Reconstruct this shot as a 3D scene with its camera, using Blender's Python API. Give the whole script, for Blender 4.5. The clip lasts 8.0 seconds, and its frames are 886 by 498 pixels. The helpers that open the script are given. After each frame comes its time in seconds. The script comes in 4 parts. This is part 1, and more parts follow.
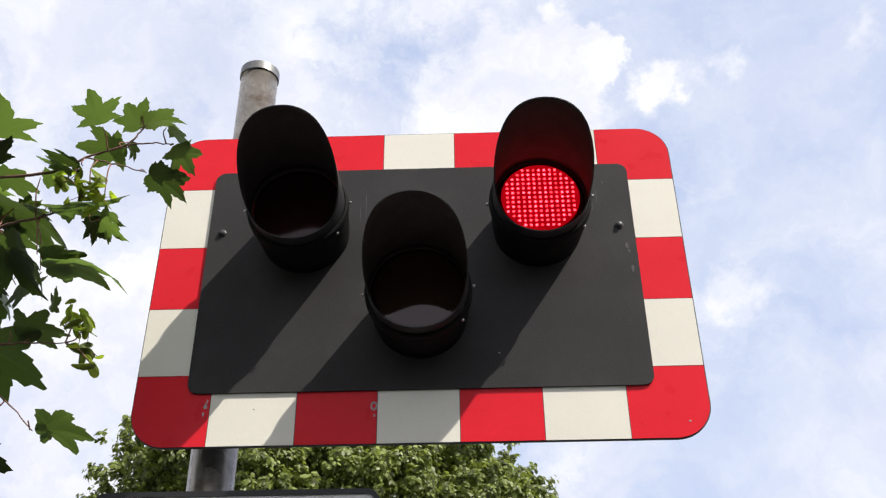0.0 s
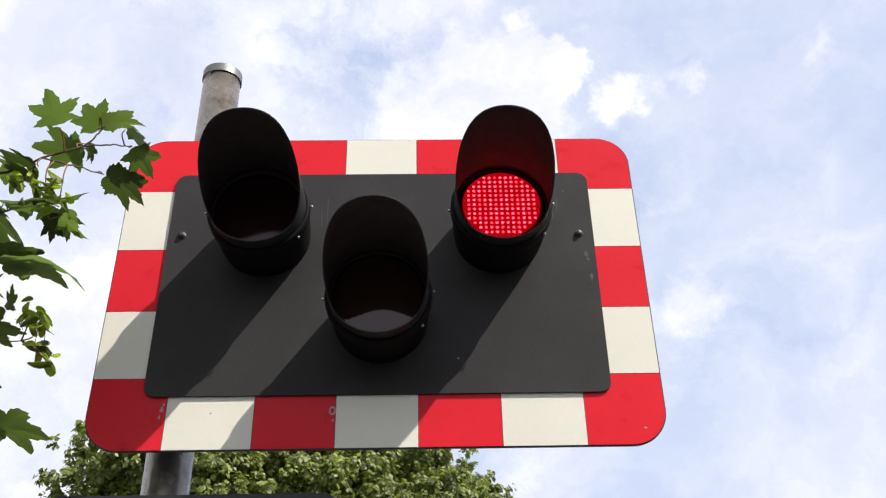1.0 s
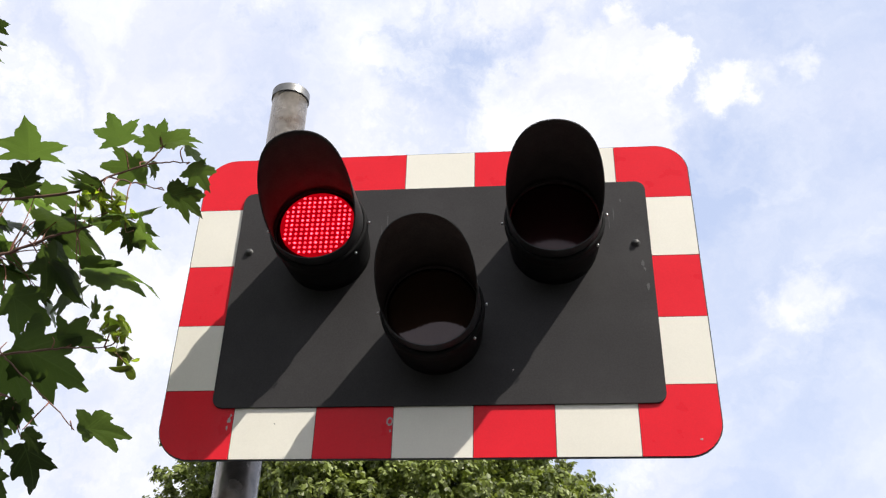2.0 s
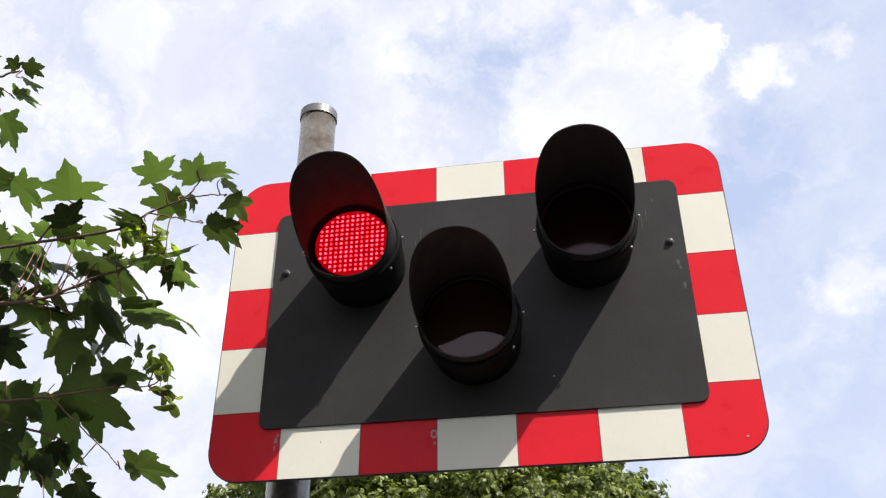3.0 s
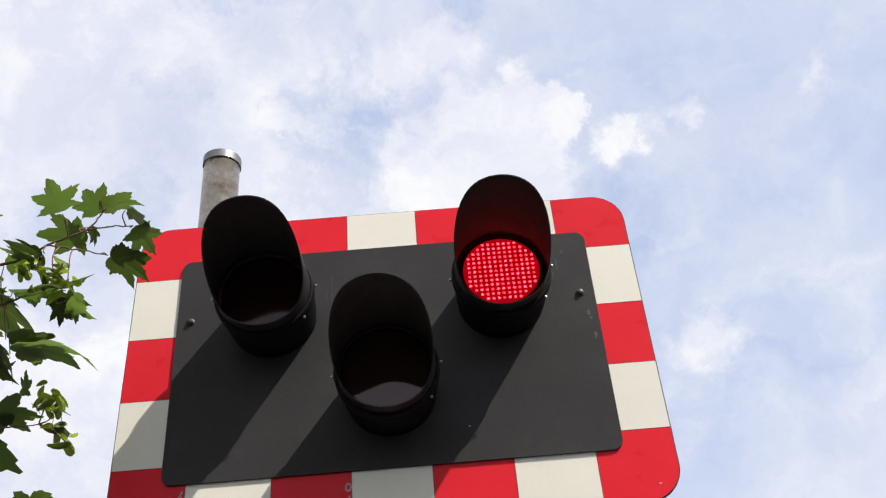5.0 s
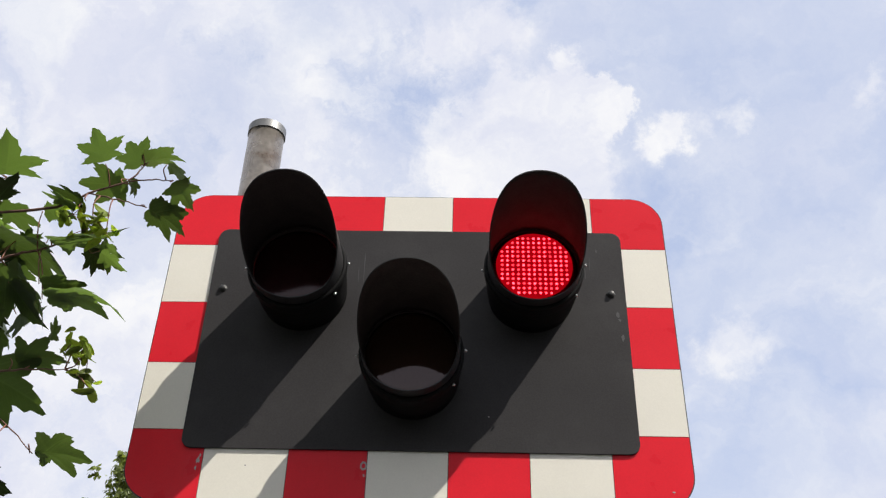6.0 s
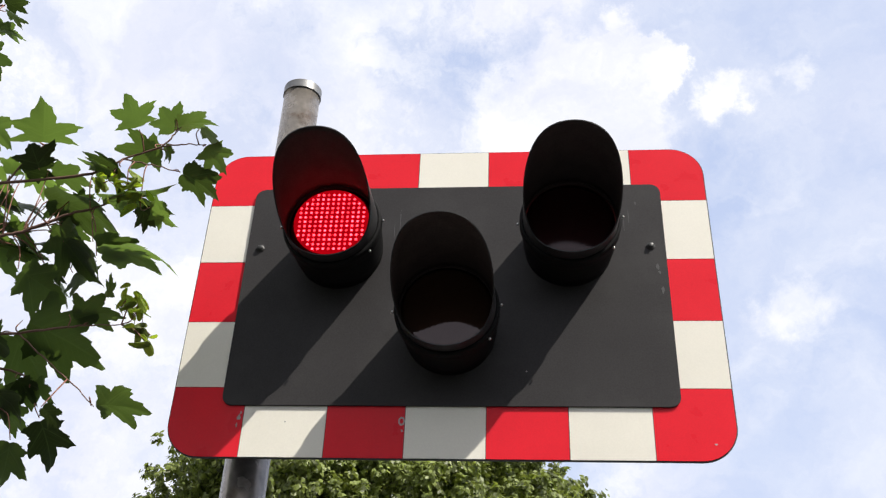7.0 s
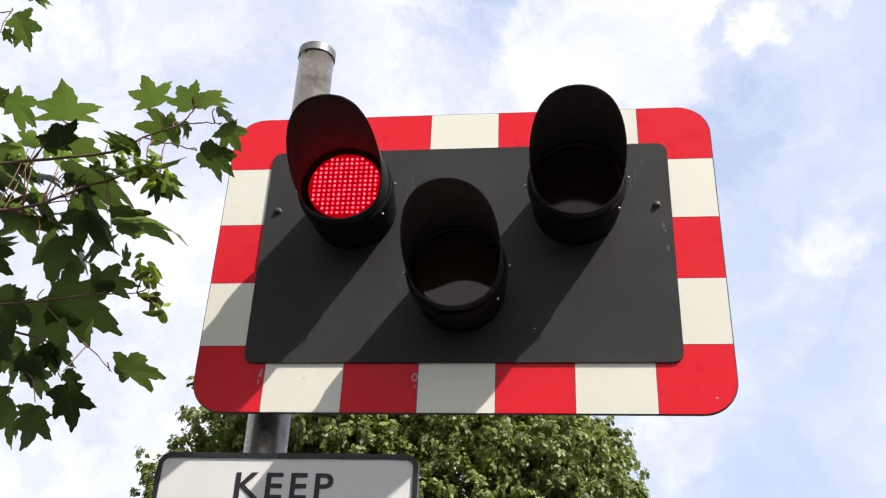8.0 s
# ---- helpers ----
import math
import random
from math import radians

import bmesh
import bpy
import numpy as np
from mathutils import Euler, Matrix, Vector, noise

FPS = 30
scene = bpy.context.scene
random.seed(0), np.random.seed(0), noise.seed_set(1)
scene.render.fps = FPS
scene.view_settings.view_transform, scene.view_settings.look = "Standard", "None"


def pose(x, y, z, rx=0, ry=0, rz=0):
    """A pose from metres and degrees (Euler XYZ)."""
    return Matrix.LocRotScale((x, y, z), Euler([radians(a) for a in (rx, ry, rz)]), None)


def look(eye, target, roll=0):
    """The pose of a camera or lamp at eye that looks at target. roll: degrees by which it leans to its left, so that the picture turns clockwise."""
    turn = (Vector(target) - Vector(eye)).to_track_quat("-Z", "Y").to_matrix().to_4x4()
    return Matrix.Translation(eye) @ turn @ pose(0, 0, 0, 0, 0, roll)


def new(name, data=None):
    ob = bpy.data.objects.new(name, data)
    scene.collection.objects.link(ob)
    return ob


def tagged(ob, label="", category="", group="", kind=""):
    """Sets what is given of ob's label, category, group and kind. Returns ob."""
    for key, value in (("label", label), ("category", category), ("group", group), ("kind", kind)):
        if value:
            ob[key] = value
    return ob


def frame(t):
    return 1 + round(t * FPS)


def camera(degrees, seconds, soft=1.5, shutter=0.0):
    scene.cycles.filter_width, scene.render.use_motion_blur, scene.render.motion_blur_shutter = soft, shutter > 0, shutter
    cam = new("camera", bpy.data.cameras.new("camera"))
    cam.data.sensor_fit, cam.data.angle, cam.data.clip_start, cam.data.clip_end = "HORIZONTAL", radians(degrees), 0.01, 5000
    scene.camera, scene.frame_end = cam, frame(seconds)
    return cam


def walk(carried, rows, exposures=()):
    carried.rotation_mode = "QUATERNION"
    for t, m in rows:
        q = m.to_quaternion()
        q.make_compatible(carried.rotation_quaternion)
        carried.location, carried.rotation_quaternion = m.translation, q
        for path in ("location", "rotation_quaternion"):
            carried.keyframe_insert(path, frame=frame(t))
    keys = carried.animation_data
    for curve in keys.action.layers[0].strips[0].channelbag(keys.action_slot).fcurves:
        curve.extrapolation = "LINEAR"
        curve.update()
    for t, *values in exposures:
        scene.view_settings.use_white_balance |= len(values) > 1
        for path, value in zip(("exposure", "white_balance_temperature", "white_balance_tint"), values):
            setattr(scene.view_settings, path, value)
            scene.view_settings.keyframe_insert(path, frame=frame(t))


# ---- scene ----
LENS = 50.5
cam = camera(LENS, 8.0, soft=1.25)

# seconds, eye, yaw, pitch, roll of the hand-held camera
PATH = [
    (0.0, (0.115, -2.136, 1.576), 1.39, 31.16, -0.63),
    (0.2, (0.138, -2.131, 1.571), 2.20, 30.94, -0.16),
    (0.5, (0.128, -2.129, 1.565), 1.12, 30.89, -0.32),
    (0.7, (0.129, -2.124, 1.554), -0.50, 31.26, -1.02),
    (1.0, (0.116, -2.141, 1.567), -1.38, 31.60, -1.22),
    (1.2, (0.132, -2.142, 1.577), -0.13, 32.24, -0.33),
    (1.5, (0.162, -2.137, 1.574), 1.59, 32.80, 0.61),
    (1.7, (0.196, -2.158, 1.584), 3.76, 32.18, 1.29),
    (2.0, (0.247, -2.193, 1.581), 6.10, 31.40, 1.61),
    (2.2, (0.269, -2.213, 1.589), 7.30, 31.20, 1.35),
    (3.3, (0.253, -2.214, 1.590), 9.29, 31.91, -0.93),
    (3.5, (0.239, -2.200, 1.586), 9.07, 32.22, -1.74),
    (3.8, (0.209, -2.184, 1.590), 6.63, 33.19, -4.00),
    (4.0, (0.201, -2.181, 1.583), 4.88, 33.82, -4.89),
    (4.2, (0.189, -2.181, 1.582), 0.86, 34.22, -6.96),
    (4.5, (0.156, -2.199, 1.591), -0.10, 34.23, -6.88),
    (4.7, (0.142, -2.197, 1.582), -0.72, 34.82, -6.79),
    (5.8, (0.139, -2.213, 1.581), 1.32, 34.22, 1.56),
    (6.0, (0.139, -2.214, 1.594), 1.72, 33.73, 1.61),
    (6.2, (0.152, -2.216, 1.589), 3.18, 33.49, 1.18),
    (6.5, (0.147, -2.213, 1.586), 3.32, 33.30, 0.64),
    (6.7, (0.166, -2.196, 1.576), 3.66, 33.04, 1.20),
    (7.0, (0.189, -2.178, 1.581), 5.58, 31.59, 2.42),
    (7.2, (0.234, -2.186, 1.598), 7.16, 29.75, 3.27),
    (7.5, (0.248, -2.193, 1.590), 7.41, 28.20, 3.00),
    (7.8, (0.261, -2.241, 1.587), 8.10, 27.61, 2.95),
    (8.0, (0.247, -2.269, 1.594), 7.46, 27.83, 2.62),
]
walk(cam, [(t, pose(*eye, 90 + pitch, 0, yaw) @ pose(0, 0, 0, 0, 0, roll)) for t, eye, yaw, pitch, roll in PATH],
     exposures=[(0.0, 0.08), (1.0, 0.12), (2.0, 0.15), (3.5, 0.08), (4.5, 0.02), (6.0, -0.07), (6.5, -0.05), (7.0, 0.11), (7.5, 0.15), (8.0, 0.15)])

# ---------------------------------------------------------------- sky and sun
SUN_WAY = Vector((-1.51, 1.0, -2.18)).normalized()      # the way that the sunlight travels
SUN_HIGH = math.asin(-SUN_WAY.z)
SUN_TURN = math.atan2(-SUN_WAY.x, -SUN_WAY.y)

sun = new("sun", bpy.data.lights.new("sun", "SUN"))
sun.data.energy, sun.data.angle, sun.data.color = 5.4, radians(0.55), (1.0, 0.95, 0.86)
sun.matrix_world = look((0, 0, 0), SUN_WAY)


def make_world():
    """A bright summer sky: Nishita blue behind broken white cloud."""
    w = bpy.data.worlds.new("summer_sky")
    scene.world = w
    w.use_nodes = True
    nt = w.node_tree
    nt.nodes.clear()
    N, L = nt.nodes.new, nt.links.new

    def math_node(op, a, b=0.0, clamp=False):
        n = N("ShaderNodeMath")
        n.operation, n.use_clamp = op, clamp
        for i, v in enumerate((a, b)):
            if isinstance(v, (int, float)):
                n.inputs[i].default_value = v
            else:
                L(v, n.inputs[i])
        return n.outputs[0]

    def ramp(value, lo, hi):
        n = N("ShaderNodeMapRange")
        n.interpolation_type = "SMOOTHSTEP"
        n.inputs["From Min"].default_value, n.inputs["From Max"].default_value = lo, hi
        L(value, n.inputs["Value"])
        return n.outputs["Result"]

    tc = N("ShaderNodeTexCoord").outputs["Generated"]

    def noise_node(scale, detail, rough, vec, distort=0.0, stretch=None):
        if stretch:
            mp = N("ShaderNodeMapping")
            mp.inputs["Scale"].default_value = stretch[:3]
            mp.inputs["Rotation"].default_value = (0, radians(stretch[3]), 0)
            L(vec, mp.inputs["Vector"])
            vec = mp.outputs["Vector"]
        n = N("ShaderNodeTexNoise")
        n.inputs["Scale"].default_value, n.inputs["Detail"].default_value = scale, detail
        n.inputs["Roughness"].default_value, n.inputs["Distortion"].default_value = rough, distort
        L(vec, n.inputs["Vector"])
        return n.outputs

    sky = N("ShaderNodeTexSky")
    sky.sky_type, sky.sun_disc = "NISHITA", False
    sky.sun_elevation, sky.sun_rotation = SUN_HIGH, SUN_TURN
    sky.air_density, sky.dust_density, sky.ozone_density = 1.0, 1.2, 1.0
    dim = N("ShaderNodeMix")
    dim.data_type, dim.blend_type = "RGBA", "MULTIPLY"
    dim.inputs["Factor"].default_value = 1.0
    L(sky.outputs[0], dim.inputs[6])
    dim.inputs[7].default_value = (0.15, 0.15, 0.15, 1)

    # ragged puffs: a warped direction measured against the middle of each cloud
    warp = noise_node(7.0, 6, 0.62, tc)["Color"]
    off = N("ShaderNodeVectorMath")
    off.operation = "SUBTRACT"
    L(warp, off.inputs[0])
    off.inputs[1].default_value = (0.5, 0.5, 0.5)
    sc = N("ShaderNodeVectorMath")
    sc.operation = "SCALE"
    sc.inputs["Scale"].default_value = 0.2
    L(off.outputs[0], sc.inputs[0])
    bent = N("ShaderNodeVectorMath")
    L(tc, bent.inputs[0])
    L(sc.outputs[0], bent.inputs[1])

    fine_off = N("ShaderNodeVectorMath")
    fine_off.operation = "SUBTRACT"
    L(noise_node(26.0, 7, 0.65, tc)["Color"], fine_off.inputs[0])
    fine_off.inputs[1].default_value = (0.5, 0.5, 0.5)
    fine_sc = N("ShaderNodeVectorMath")
    fine_sc.operation = "SCALE"
    fine_sc.inputs["Scale"].default_value = 0.085
    L(fine_off.outputs[0], fine_sc.inputs[0])
    frayed = N("ShaderNodeVectorMath")
    L(tc, frayed.inputs[0])
    L(fine_sc.outputs[0], frayed.inputs[1])

    def puff(way, size, soft):
        d = N("ShaderNodeVectorMath")
        d.operation = "DISTANCE"
        L((frayed if size < 0.095 else bent).outputs[0], d.inputs[0])
        d.inputs[1].default_value = way
        return ramp(d.outputs["Value"], size, size * soft)

    # broken cloud sheet
    veil = ramp(noise_node(2.3, 9, 0.62, bent.outputs[0], 0.3)["Fac"], 0.36, 0.62)
    wisps = ramp(noise_node(3.0, 8, 0.6, bent.outputs[0], 0.5, (1.0, 1.0, 3.4, 38))["Fac"], 0.40, 0.72)
    sep = N("ShaderNodeSeparateXYZ")
    L(tc, sep.inputs[0])
    side = ramp(sep.outputs["X"], 0.26, -0.22)            # the cover thickens to one side
    cover = math_node("MULTIPLY", veil, 0.34)
    cover = math_node("ADD", cover, math_node("MULTIPLY", wisps, 0.30))
    cover = math_node("ADD", cover, math_node("MULTIPLY", side, 0.60))
    cover = math_node("ADD", cover, 0.0, True)
    mottle = ramp(noise_node(8.5, 9, 0.62, bent.outputs[0], 0.35)["Fac"], 0.47, 0.62)
    reach = ramp(sep.outputs["X"], 0.22, 0.06)
    cover = math_node("SUBTRACT", cover, math_node("MULTIPLY", math_node("MULTIPLY", mottle, reach), 0.30), True)
    for way, size, soft, amount in CLOUDS:
        cover = math_node("ADD", cover, math_node("MULTIPLY", puff(way, size, soft), amount), True)
    for way, size, soft, amount in GAPS:
        cover = math_node("SUBTRACT", cover, math_node("MULTIPLY", puff(way, size, soft), amount * 0.7), True)
    # high haze before the blue; haze and cloud thin out on the sun's side of the sky
    north = ramp(sep.outputs["Y"], -0.35, 0.40)
    hazy = N("ShaderNodeMix")
    hazy.data_type = "RGBA"
    L(math_node("ADD", math_node("MULTIPLY", north, 0.10), 0.70), hazy.inputs["Factor"])
    L(dim.outputs[2], hazy.inputs[6])
    tone = N("ShaderNodeMix")
    tone.data_type = "RGBA"
    L(north, tone.inputs["Factor"])
    tone.inputs[6].default_value, tone.inputs[7].default_value = (0.88, 0.86, 0.86, 1), (0.605, 0.695, 0.94, 1)
    L(tone.outputs[2], hazy.inputs[7])
    cover = math_node("MULTIPLY", cover, math_node("ADD", math_node("MULTIPLY", north, 0.80), 0.20))
    # cloud body: white where thick, faintly violet-grey in its thin folds
    folds = ramp(noise_node(5.5, 8, 0.6, bent.outputs[0], 0.4)["Fac"], 0.34, 0.66)
    body = N("ShaderNodeMix")
    body.data_type = "RGBA"
    L(folds, body.inputs["Factor"])
    body.inputs[6].default_value, body.inputs[7].default_value = (0.79, 0.815, 0.94, 1), (1.01, 1.01, 1.025, 1)
    mix = N("ShaderNodeMix")
    mix.data_type = "RGBA"
    L(cover, mix.inputs["Factor"])
    L(hazy.outputs[2], mix.inputs[6])
    L(body.outputs[2], mix.inputs[7])
    bg = N("ShaderNodeBackground")
    bg.inputs["Strength"].default_value = 1.0
    L(mix.outputs[2], bg.inputs["Color"])
    L(bg.outputs[0], N("ShaderNodeOutputWorld").inputs["Surface"])


# way to the middle, inner size, soft edge, amount
CLOUDS = [
    ((0.203, 0.742, 0.638), 0.032, 0.25, 0.8), ((0.268, 0.713, 0.648), 0.020, 0.1, 0.4), ((0.240, 0.727, 0.643), 0.024, 0.1, 0.3),
    ((0.096, 0.702, 0.706), 0.026, 0.3, 0.6), ((0.140, 0.732, 0.667), 0.040, 0.6, 0.9), ((0.105, 0.742, 0.662), 0.055, 0.5, 0.8),
    ((0.055, 0.752, 0.657), 0.075, 0.5, 0.8), ((0.02, 0.775, 0.630), 0.085, 0.4, 0.7), ((0.10, 0.775, 0.624), 0.08, 0.4, 0.7), ((-0.03, 0.70, 0.713), 0.05, 0.2, 0.5),
    ((0.03, 0.685, 0.728), 0.045, 0.2, 0.5), ((0.272, 0.850, 0.452), 0.045, 0.2, 0.6), ((0.245, 0.865, 0.438), 0.03, 0.2, 0.4),
    ((0.135, 0.942, 0.309), 0.11, 0.2, 0.6), ((0.40, 0.86, 0.33), 0.16, 0.1, 0.45), ((0.39, 0.75, 0.53), 0.12, 0.1, 0.25), ((0.385, 0.665, 0.64), 0.02, 0.1, 0.4),
]
GAPS = [
    ((-0.060, 0.738, 0.672), 0.060, 0.2, 0.6), ((-0.010, 0.725, 0.690), 0.045, 0.2, 0.45), ((-0.115, 0.722, 0.680), 0.06, 0.2, 0.5), ((-0.235, 0.706, 0.668), 0.09, 0.2, 0.50),
    ((-0.16, 0.66, 0.735), 0.06, 0.2, 0.4), ((0.324, 0.856, 0.403), 0.12, 0.1, 0.35), ((0.05, 0.655, 0.755), 0.05, 0.2, 0.5), ((0.19, 0.80, 0.57), 0.09, 0.3, 0.5),
]
make_world()


# ---------------------------------------------------------------- materials
def material(name, colour, rough=0.5, metal=0.0, spread=0.12, scale=6.0, fine=120.0, bump=0.0, per_object=0.0, specular=0.5, stain=None, stain_scale=3.0):
    """A surface with variation at two scales, fine relief and, if asked, stains."""
    m = bpy.data.materials.new(name)
    m.use_nodes = True
    nt = m.node_tree
    N, L = nt.nodes.new, nt.links.new
    b = nt.nodes["Principled BSDF"]
    tc = N("ShaderNodeTexCoord").outputs["Object"]
    big, small = N("ShaderNodeTexNoise"), N("ShaderNodeTexNoise")
    for n, s, d in ((big, scale, 5), (small, fine, 3)):
        n.inputs["Scale"].default_value, n.inputs["Detail"].default_value = s, d
        L(tc, n.inputs["Vector"])
    add = N("ShaderNodeMath")
    add.operation = "ADD"
    L(big.outputs["Fac"], add.inputs[0])
    L(small.outputs["Fac"], add.inputs[1])
    value = N("ShaderNodeMapRange")
    value.inputs["From Min"].default_value, value.inputs["From Max"].default_value = 0.6, 1.4
    value.inputs["To Min"].default_value, value.inputs["To Max"].default_value = 1 - spread, 1 + spread
    L(add.outputs[0], value.inputs["Value"])
    last = value.outputs[0]
    if per_object:
        info = N("ShaderNodeObjectInfo")
        r = N("ShaderNodeMapRange")
        r.inputs["To Min"].default_value, r.inputs["To Max"].default_value = 1 - per_object, 1 + per_object
        L(info.outputs["Random"], r.inputs["Value"])
        mul = N("ShaderNodeMath")
        mul.operation = "MULTIPLY"
        L(last, mul.inputs[0])
        L(r.outputs[0], mul.inputs[1])
        last = mul.outputs[0]
    hsv = N("ShaderNodeHueSaturation")
    hsv.inputs["Color"].default_value = (*colour, 1)
    L(last, hsv.inputs["Value"])
    out = hsv.outputs[0]
    if stain:
        sn = N("ShaderNodeTexNoise")
        sn.inputs["Scale"].default_value, sn.inputs["Detail"].default_value = stain_scale, 7
        sn.inputs["Roughness"].default_value = 0.65
        L(tc, sn.inputs["Vector"])
        sr = N("ShaderNodeMapRange")
        sr.inputs["From Min"].default_value, sr.inputs["From Max"].default_value = 0.52, 0.74
        L(sn.outputs["Fac"], sr.inputs["Value"])
        mx = N("ShaderNodeMix")
        mx.data_type = "RGBA"
        L(sr.outputs[0], mx.inputs["Factor"])
        L(out, mx.inputs[6])
        mx.inputs[7].default_value = (*stain, 1)
        out = mx.outputs[2]
    L(out, b.inputs["Base Color"])
    rr = N("ShaderNodeMapRange")
    rr.inputs["To Min"].default_value, rr.inputs["To Max"].default_value = max(rough - 0.1, 0.02), min(rough + 0.1, 1)
    L(big.outputs["Fac"], rr.inputs["Value"])
    L(rr.outputs[0], b.inputs["Roughness"])
    b.inputs["Metallic"].default_value = metal
    b.inputs["Specular IOR Level"].default_value = specular
    if bump:
        bp = N("ShaderNodeBump")
        bp.inputs["Strength"].default_value, bp.inputs["Distance"].default_value = bump, 0.002
        L(small.outputs["Fac"], bp.inputs["Height"])
        L(bp.outputs[0], b.inputs["Normal"])
    return m


def leaf_material(name, face, through_light, per_object=0.35, scale=9.0, island=False, share=0.45):
    """Leaf tissue: a matt-waxy face that lets part of the light through."""
    m = material(name, face, 0.45, spread=0.22, scale=scale, fine=60.0, bump=0.3, per_object=0.0 if island else per_object)
    nt = m.node_tree
    N, L = nt.nodes.new, nt.links.new
    out, b = nt.nodes["Material Output"], nt.nodes["Principled BSDF"]
    rnd = N("ShaderNodeNewGeometry").outputs["Random Per Island"] if island else N("ShaderNodeObjectInfo").outputs["Random"]
    if island:
        src = b.inputs["Base Color"].links[0].from_socket
        hs = N("ShaderNodeHueSaturation")
        mr = N("ShaderNodeMapRange")
        mr.inputs["To Min"].default_value, mr.inputs["To Max"].default_value = 1 - per_object, 1 + per_object
        L(rnd, mr.inputs["Value"])
        L(mr.outputs[0], hs.inputs["Value"])
        L(src, hs.inputs["Color"])
        L(hs.outputs[0], b.inputs["Base Color"])
    hue = N("ShaderNodeHueSaturation")
    hue.inputs["Color"].default_value = (*through_light, 1)
    vr = N("ShaderNodeMapRange")
    vr.inputs["To Min"].default_value, vr.inputs["To Max"].default_value = 0.25, 1.65
    L(rnd, vr.inputs["Value"])
    L(vr.outputs[0], hue.inputs["Value"])
    tr = N("ShaderNodeBsdfTranslucent")
    L(hue.outputs[0], tr.inputs["Color"])
    mix = N("ShaderNodeMixShader")
    mix.inputs[0].default_value = share
    L(b.outputs[0], mix.inputs[1])
    L(tr.outputs[0], mix.inputs[2])
    L(mix.outputs[0], out.inputs["Surface"])
    return m


def glow(name, colour, strength, uneven):
    m = bpy.data.materials.new(name)
    m.use_nodes = True
    b = m.node_tree.nodes["Principled BSDF"]
    b.inputs["Base Color"].default_value = (*[c * 0.04 for c in colour], 1)
    b.inputs["Emission Color"].default_value = (*colour, 1)
    b.inputs["Emission Strength"].default_value = strength
    b.inputs["Roughness"].default_value, b.inputs["Specular IOR Level"].default_value = 0.9, 0.05
    # some diodes shine more than others, and the field is uneven
    nt = m.node_tree
    N, L = nt.nodes.new, nt.links.new
    noise = N("ShaderNodeTexNoise")
    noise.inputs["Scale"].default_value, noise.inputs["Detail"].default_value = 34.0, 2.0
    L(N("ShaderNodeTexCoord").outputs["Object"], noise.inputs["Vector"])
    add = N("ShaderNodeMath")
    L(noise.outputs["Fac"], add.inputs[0])
    L(N("ShaderNodeNewGeometry").outputs["Random Per Island"], add.inputs[1])
    span = N("ShaderNodeMapRange")
    span.inputs["From Min"].default_value, span.inputs["From Max"].default_value = 0.35, 1.45
    span.inputs["To Min"].default_value, span.inputs["To Max"].default_value = strength * (1 - uneven), strength * (1 + uneven)
    L(add.outputs[0], span.inputs["Value"])
    L(span.outputs["Result"], b.inputs["Emission Strength"])
    return m


def lens_material(name, colour, ior, rough):
    """Dark moulded lens: glossy, with fine upright ribs."""
    m = material(name, colour, 0.2, spread=0.1, scale=30, fine=200)
    nt = m.node_tree
    N, L = nt.nodes.new, nt.links.new
    b = nt.nodes["Principled BSDF"]
    b.inputs["IOR"].default_value = ior
    b.inputs["Specular Tint"].default_value = (1.0, 0.86, 0.88, 1)
    nt.links.remove(b.inputs["Roughness"].links[0])
    b.inputs["Roughness"].default_value = rough
    wave = N("ShaderNodeTexWave")
    wave.bands_direction = "X"
    wave.inputs["Scale"].default_value, wave.inputs["Distortion"].default_value = 22.0, 0.0
    L(N("ShaderNodeTexCoord").outputs["Object"], wave.inputs["Vector"])
    bp = N("ShaderNodeBump")
    bp.inputs["Strength"].default_value, bp.inputs["Distance"].default_value = 0.05, 0.001
    L(wave.outputs["Fac"], bp.inputs["Height"])
    L(bp.outputs[0], b.inputs["Normal"])
    return m


RED = material("red_sheeting", (0.80, 0.022, 0.038), 0.30, spread=0.06, scale=9, fine=300, bump=0.03, per_object=0.05, specular=0.14)
WHITE = material("white_sheeting", (0.86, 0.825, 0.735), 0.34, spread=0.04, scale=7, fine=260, bump=0.03, per_object=0.02)
BLACK = material("black_board_paint", (0.0490, 0.0468, 0.0485), 0.52, spread=0.2, scale=5, fine=240, bump=0.12, stain=(0.059, 0.057, 0.058), stain_scale=5, specular=0.08)
SHEET = material("board_aluminium", (0.42, 0.43, 0.44), 0.45, 0.9, spread=0.1)
SHELL = material("lamp_shell_plastic", (0.0075, 0.0075, 0.008), 0.65, spread=0.25, scale=14, fine=180, bump=0.2, stain=(0.012, 0.011, 0.011), stain_scale=9, specular=0.10)
HOOD = material("hood_plastic", (0.024, 0.024, 0.026), 0.42, spread=0.25, scale=14, fine=180, bump=0.15, stain=(0.04, 0.039, 0.037), stain_scale=9, specular=0.35)
INSIDE = material("matt_black_lining", (0.055, 0.043, 0.043), 0.9, spread=0.25, scale=20, fine=200, specular=0.06)
# slightly lighter and browner lining, only in the amber hood
AMBER_LINING = material("amber_hood_lining", (0.060, 0.046, 0.043), 0.9, spread=0.3, scale=16, fine=200, specular=0.06)
RED_LENS = lens_material("dark_red_lens", (0.035, 0.009, 0.011), 1.48, 0.09)
AMBER_LENS = lens_material("dark_amber_lens", (0.050, 0.025, 0.017), 1.58, 0.04)
